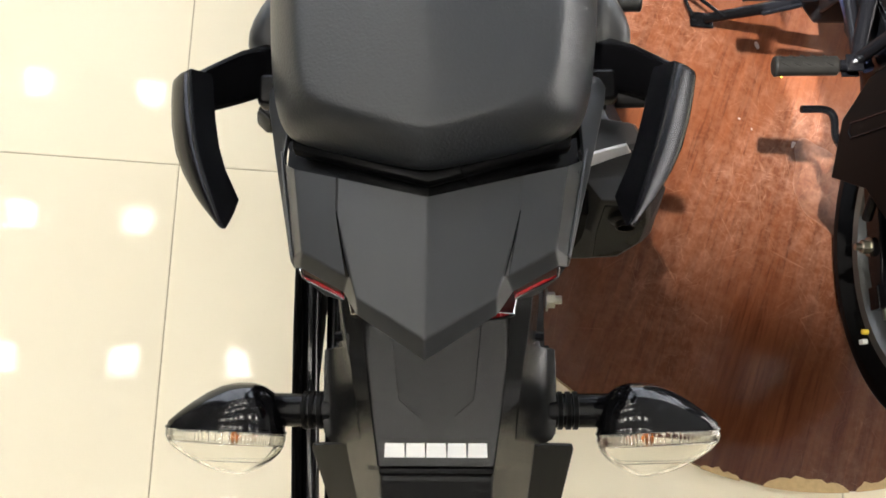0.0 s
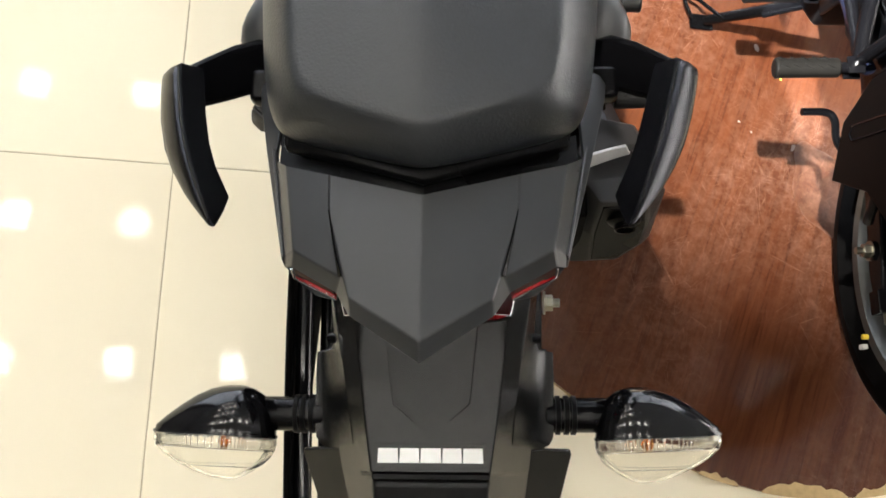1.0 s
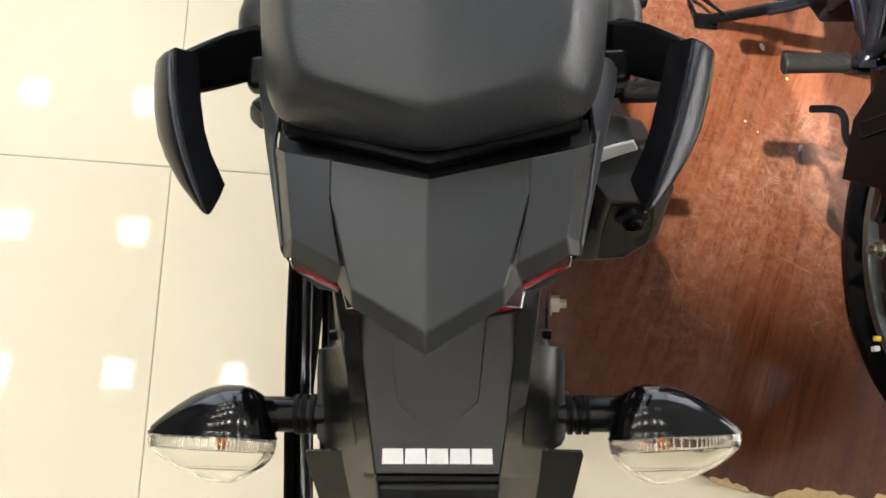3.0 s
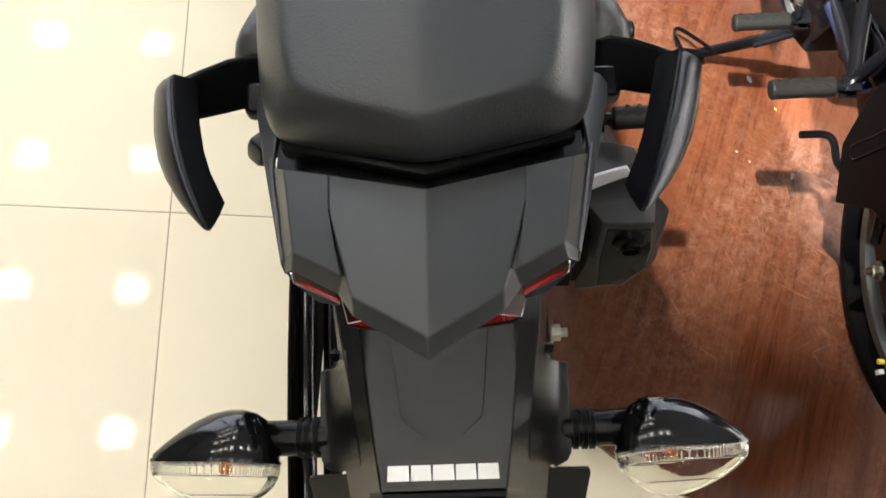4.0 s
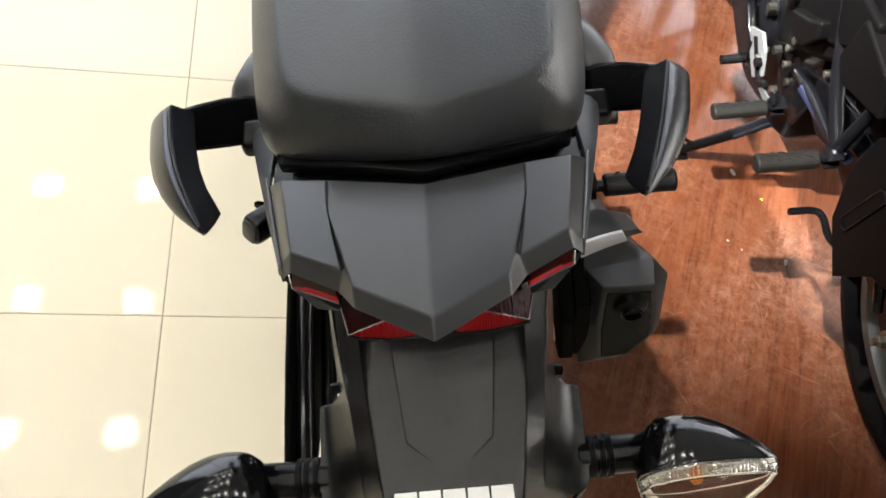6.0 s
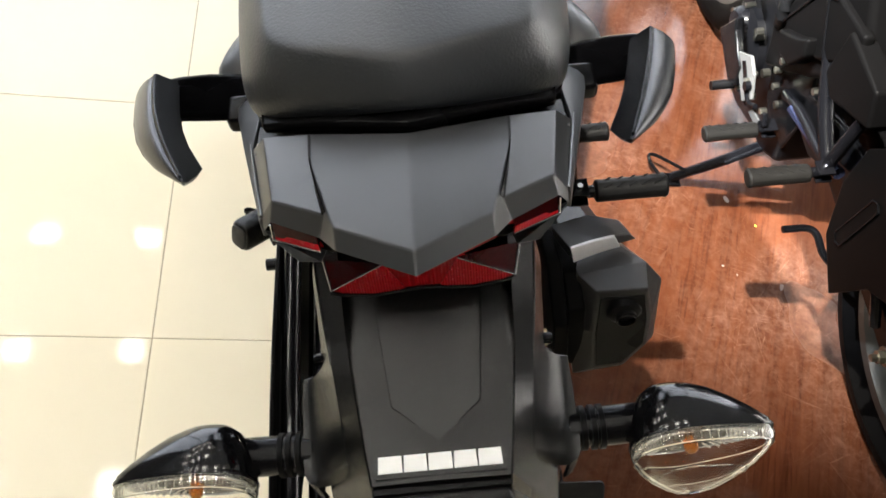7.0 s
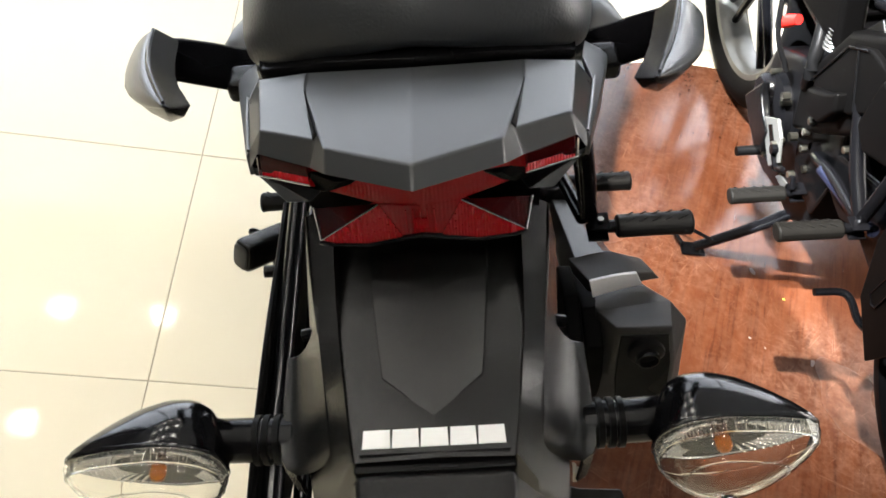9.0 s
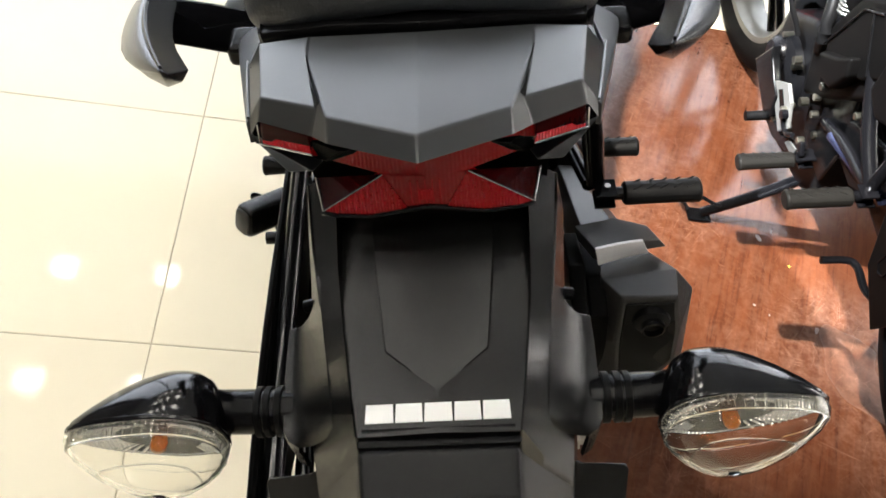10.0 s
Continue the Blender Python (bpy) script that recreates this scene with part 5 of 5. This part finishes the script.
        part("cover_ridge", tube(flip([(0.137, 0.425, 0.430), (0.137, 0.52, 0.385), (0.137, 0.64, 0.385)], s), 0.003, 6, 3), BLACK_METAL, bike)


def guard(bike):
    """Plastic guard beside the rear wheel on the left, with a slot."""
    outer = [(-0.16, 0.575), (0.10, 0.618), (0.33, 0.612), (0.388, 0.540), (0.400, 0.450), (0.375, 0.350), (0.300, 0.290), (0.245, 0.400), (0.15, 0.475), (0.0, 0.530), (-0.16, 0.545)]
    bm = prism(outer, "x", -0.1485, -0.1425)
    g = part("wheel_guard", bm, GUARD_BLACK, bike, "black plastic guard beside the wheel", bevel=0.002)
    part("guard_rail", tube([(-0.134, -0.16, 0.560), (-0.134, 0.05, 0.598), (-0.133, 0.25, 0.618), (-0.128, 0.38, 0.640)], 0.0085, 12), BLACK_GLOSS, g, "glossy black guard tube")
    part("guard_rail", tube([(-0.119, -0.16, 0.530), (-0.118, 0.05, 0.565), (-0.116, 0.25, 0.585), (-0.112, 0.38, 0.600)], 0.0075, 12), BLACK_GLOSS, g)
    part("guard_edge", tube([(-0.1455, -0.16, 0.575), (-0.1455, 0.10, 0.618), (-0.1455, 0.33, 0.614)], 0.004, 8), GUARD_BLACK, g)
    slot = [(0.334, 0.378), (0.345, 0.372), (0.356, 0.382), (0.326, 0.505), (0.316, 0.512), (0.306, 0.503)]
    part("guard_slot", prism(slot, "x", -0.1502, -0.1484), GUARD_BLACK, g, "dark slot", smooth=False)
    ring = [( -0.1505, y, z) for y, z in slot]
    part("slot_rim", tube(ring + ring[:1], 0.0018, 6, 1), BLACK_METAL, g, "black slot rim")
    part("guard_stay", tube([(-0.128, 0.36, 0.60), (-0.125, 0.42, 0.58), (-0.12, 0.46, 0.56)], 0.008, 8), BLACK_METAL, g)
    part("guard_bolt", rod((-0.148, 0.255, 0.606), (-0.161, 0.255, 0.606), 0.006, 10), BLACK_METAL, g)
    part("guard_stay", tube([(-0.135, 0.30, 0.45), (-0.128, 0.26, 0.40), (-0.118, 0.22, 0.33)], 0.008, 8), BLACK_METAL, g)


def front(bike):
    tank = []
    for y, hw, top, low in ((0.78, 0.085, 0.885, 0.72), (0.85, 0.15, 0.945, 0.68), (0.94, 0.195, 0.985, 0.66), (1.06, 0.205, 0.995, 0.66), (1.20, 0.15, 0.965, 0.70)):
        tank.append(both_sides([(0, y, top), (hw * 0.55, y, top - 0.006), (hw, y, top - 0.07), (hw * 0.92, y, low), (0, y, low)]))
    part("fuel_tank", loft(tank), PANEL_GREY, bike, "dark grey fuel tank", bevel=0.012, seg=3, angle=20)
    for s in (1, -1):
        shroud = [[(0.150, 0.68, 0.560), (0.160, 0.70, 0.660), (0.135, 0.70, 0.760), (0.110, 0.68, 0.560)], [(0.180, 0.88, 0.580), (0.200, 0.92, 0.740), (0.170, 0.95, 0.880), (0.120, 0.88, 0.580)],
                  [(0.185, 1.18, 0.600), (0.225, 1.22, 0.760), (0.185, 1.22, 0.880), (0.130, 1.18, 0.600)], [(0.130, 1.36, 0.660), (0.140, 1.42, 0.760), (0.120, 1.40, 0.840), (0.090, 1.34, 0.660)]]
        part("tank_shroud", loft([flip(r, s) for r in shroud]), GUARD_BLACK, bike, "black angular tank shroud", bevel=0.008, seg=3, angle=15)
        side = [(0.45, 0.600), (0.575, 0.485), (0.64, 0.430), (0.72, 0.370), (0.735, 0.450), (0.72, 0.505), (0.65, 0.620), (0.52, 0.70)]
        part("side_cover", prism(side, "x", min(s * 0.10, s * 0.158), max(s * 0.10, s * 0.158)), GUARD_BLACK, bike, "black side cover", bevel=0.012, seg=3)
        for nm, outline, xa, xb, mt, lb in (
                ("knee_panel", [(0.686, 0.506), (0.615, 0.622), (0.566, 0.651), (0.480, 0.660), (0.470, 0.618), (0.560, 0.539), (0.656, 0.496)], 0.150, 0.168, GUARD_BLACK, "black angular knee panel"),
                ("cover_block", [(0.666, 0.507), (0.610, 0.541), (0.578, 0.567), (0.568, 0.539), (0.600, 0.490), (0.639, 0.478)], 0.150, 0.184, GUARD_BLACK, ""),
                ("rear_panel", [(0.520, 0.560), (0.505, 0.650), (0.400, 0.640), (0.380, 0.590), (0.443, 0.560), (0.483, 0.540)], 0.140, 0.174, GUARD_BLACK, "black angular rear panel")):
            if nm != "rear_panel" or s < 0:
                part(nm, prism(outline, "x", min(s * xa, s * xb), max(s * xa, s * xb)), mt, bike, lb, bevel=0.006, seg=2)
        part("panel_ridge", tube(flip([(0.169, 0.684, 0.506), (0.169, 0.615, 0.620), (0.169, 0.566, 0.648)], s), 0.0022, 6, 1), BLACK_SATIN, bike)
        part("panel_ridge", tube(flip([(0.169, 0.590, 0.634), (0.169, 0.545, 0.560)], s), 0.0022, 6, 1), BLACK_SATIN, bike)
        part("fork_leg", rod((s * 0.085, 1.37, 0.30), (s * 0.085, 1.20, 0.98), 0.024, 16), BLACK_METAL, bike, "black fork leg")
        part("hand_grip", rod((s * 0.28, 1.16, 1.03), (s * 0.40, 1.13, 1.03), 0.016, 14), RUBBER, bike, "rubber hand grip")
        part("brake_lever", tube([(s * 0.24, 1.21, 1.03), (s * 0.32, 1.23, 1.03), (s * 0.40, 1.20, 1.03)], 0.006, 8), ALLOY, bike)
        part("mirror_stem", tube([(s * 0.22, 1.20, 1.05), (s * 0.26, 1.20, 1.15), (s * 0.30, 1.18, 1.20)], 0.006, 8), BLACK_METAL, bike)
        part("mirror", loft([flip([(0.27, 1.17 + d, 1.19), (0.36, 1.15 + d, 1.20), (0.37, 1.15 + d, 1.24), (0.29, 1.17 + d, 1.25)], s) for d in (0.0, 0.03)]), BLACK_SATIN, bike, bevel=0.008)
    part("handlebar", tube([(-0.30, 1.155, 1.03), (-0.18, 1.20, 1.02), (-0.08, 1.25, 0.99), (0.08, 1.25, 0.99), (0.18, 1.20, 1.02), (0.30, 1.155, 1.03)], 0.012, 12), BLACK_METAL, bike, "black handlebar")
    part("headlight_cowl", loft([both_sides([(0, y, z1), (hw * 0.7, y, z1 - 0.02), (hw, y, (z0 + z1) / 2), (hw * 0.6, y, z0), (0, y, z0 - 0.02)]) for y, hw, z0, z1 in ((1.30, 0.13, 0.84, 1.03), (1.40, 0.12, 0.82, 1.02), (1.50, 0.05, 0.84, 0.95))]), BLACK_SATIN, bike, "black headlight cowl", bevel=0.008)
    part("front_fender", loft([[(-0.055, 1.37 + 0.325 * math.cos(a), 0.30 + 0.325 * math.sin(a)), (-0.02, 1.37 + 0.34 * math.cos(a), 0.30 + 0.34 * math.sin(a)), (0.02, 1.37 + 0.34 * math.cos(a), 0.30 + 0.34 * math.sin(a)), (0.055, 1.37 + 0.325 * math.cos(a), 0.30 + 0.325 * math.sin(a))] for a in (0.6 + 0.2 * k for k in range(11))], closed=False, caps=False), BLACK_SATIN, bike, "black front fender", solid=0.004)
    part("fork_cap", tube([(-0.088, 0.950, 0.428), (-0.096, 0.970, 0.412), (-0.102, 0.985, 0.394)], [0.010, 0.0130, 0.009], 12), RED_PLASTIC, bike, "small red plastic cap")


def motorcycle():
    bike = thing("motorcycle", pose(-0.0018, 0, 0, 0, 0, 0.44) @ pose(0, 0, 0, 0, -13.74, 0) @ pose(0.008, 0, 0), "black motorcycle with grey tail leaning on its side stand", "motorcycle", "parked motorcycles")
    tail(bike)
    tail_lamp(bike)
    mudguard(bike)
    seat(bike)
    for s in (1, -1):
        indicator(bike, s)
        grab_handle(bike, s)
    exhaust(bike)
    guard(bike)
    rear = wheel(bike, "rear_tyre", 0.181, 0.304, 0.13, "black rear tyre")
    part("tyre_dot", rod((-0.0560, 0.072, 0.126), (-0.0655, 0.072, 0.126), 0.0045, 14), YELLOW, rear, "yellow paint dot")
    part("tyre_mark", box(-0.0645, -0.0560, 0.052, 0.060, 0.108, 0.122), WHITE, rear, "small white mark", smooth=False)
    wheel(bike, "front_tyre", 1.37, 0.304, 0.10, "black front tyre")
    chassis(bike)
    engine(bike)
    front(bike)
    turned = pose(-0.026, 1.29, 0) @ pose(0, 0, 0, 0, 0, 2) @ pose(0, -1.37, 0)
    for ob in bike.children:
        if ob.name.split(".")[0] in ("front_tyre", "fork_leg", "front_fender", "handlebar", "hand_grip", "brake_lever", "mirror", "mirror_stem"):
            ob.matrix_basis = turned
    return bike


bike = motorcycle()
other = copy_thing(bike, pose(0.765, 0.117, 0.012, 0, -13.81, 0) @ pose(0.008, 0, 0))
footpeg(other, -1, 0.412, 0.463, 0.170, 0.290, "folding pillion footpeg with ridged rubber")
folded_peg(bike)
for ob in other.children:
    # its wheel sits a little to the right in the swingarm
    if ob.name.split(".")[0] in ("rear_tyre", "swingarm", "swingarm_end", "adjuster_bolt", "axle_nut", "brake_disc"):
        ob.matrix_basis = pose(0.015, 0, 0)
tagged(other, "black motorcycle parked beside on the red board, side stand out", "motorcycle", "parked motorcycles")


# ---- floor tiles ----
def floor():
    x0, x1, y0, y1 = ROOM
    ground = tagged(part("floor", box(x0, x1, y0, y1, -0.08, -0.0016), GROUT, smooth=False), "cream polished tile floor", "floor", kind="structure")
    rows = [(0.445, 0.5)]
    y = 0.945
    while y < y1:
        rows.append((y, 0.6))
        y += 0.6
    y = 0.445 - 0.6
    while y > y0 - 0.6:
        rows.append((y, 0.6))
        y -= 0.6
    meshes = {}
    for y, h in rows:
        k = -7
        while -0.485 + 0.6 * k < x1:
            x = -0.485 + 0.6 * k
            k += 1
            if x < x0 - 0.55:
                continue
            if h not in meshes:
                g = 0.0009
                c = 0.0012
                bm = loft([[(g, g, -0.003), (0.6 - g, g, -0.003), (0.6 - g, h - g, -0.003), (g, h - g, -0.003)], [(g, g, -0.0006), (0.6 - g, g, -0.0006), (0.6 - g, h - g, -0.0006), (g, h - g, -0.0006)],
                           [(g + c, g + c, 0), (0.6 - g - c, g + c, 0), (0.6 - g - c, h - g - c, 0), (g + c, h - g - c, 0)]])
                ob = part("tile", bm, TILE, ground, smooth=False)
                meshes[h] = ob.data
            else:
                ob = new("tile", meshes[h])
                ob.parent = ground
            ob.location = (x, y, 0)


floor()
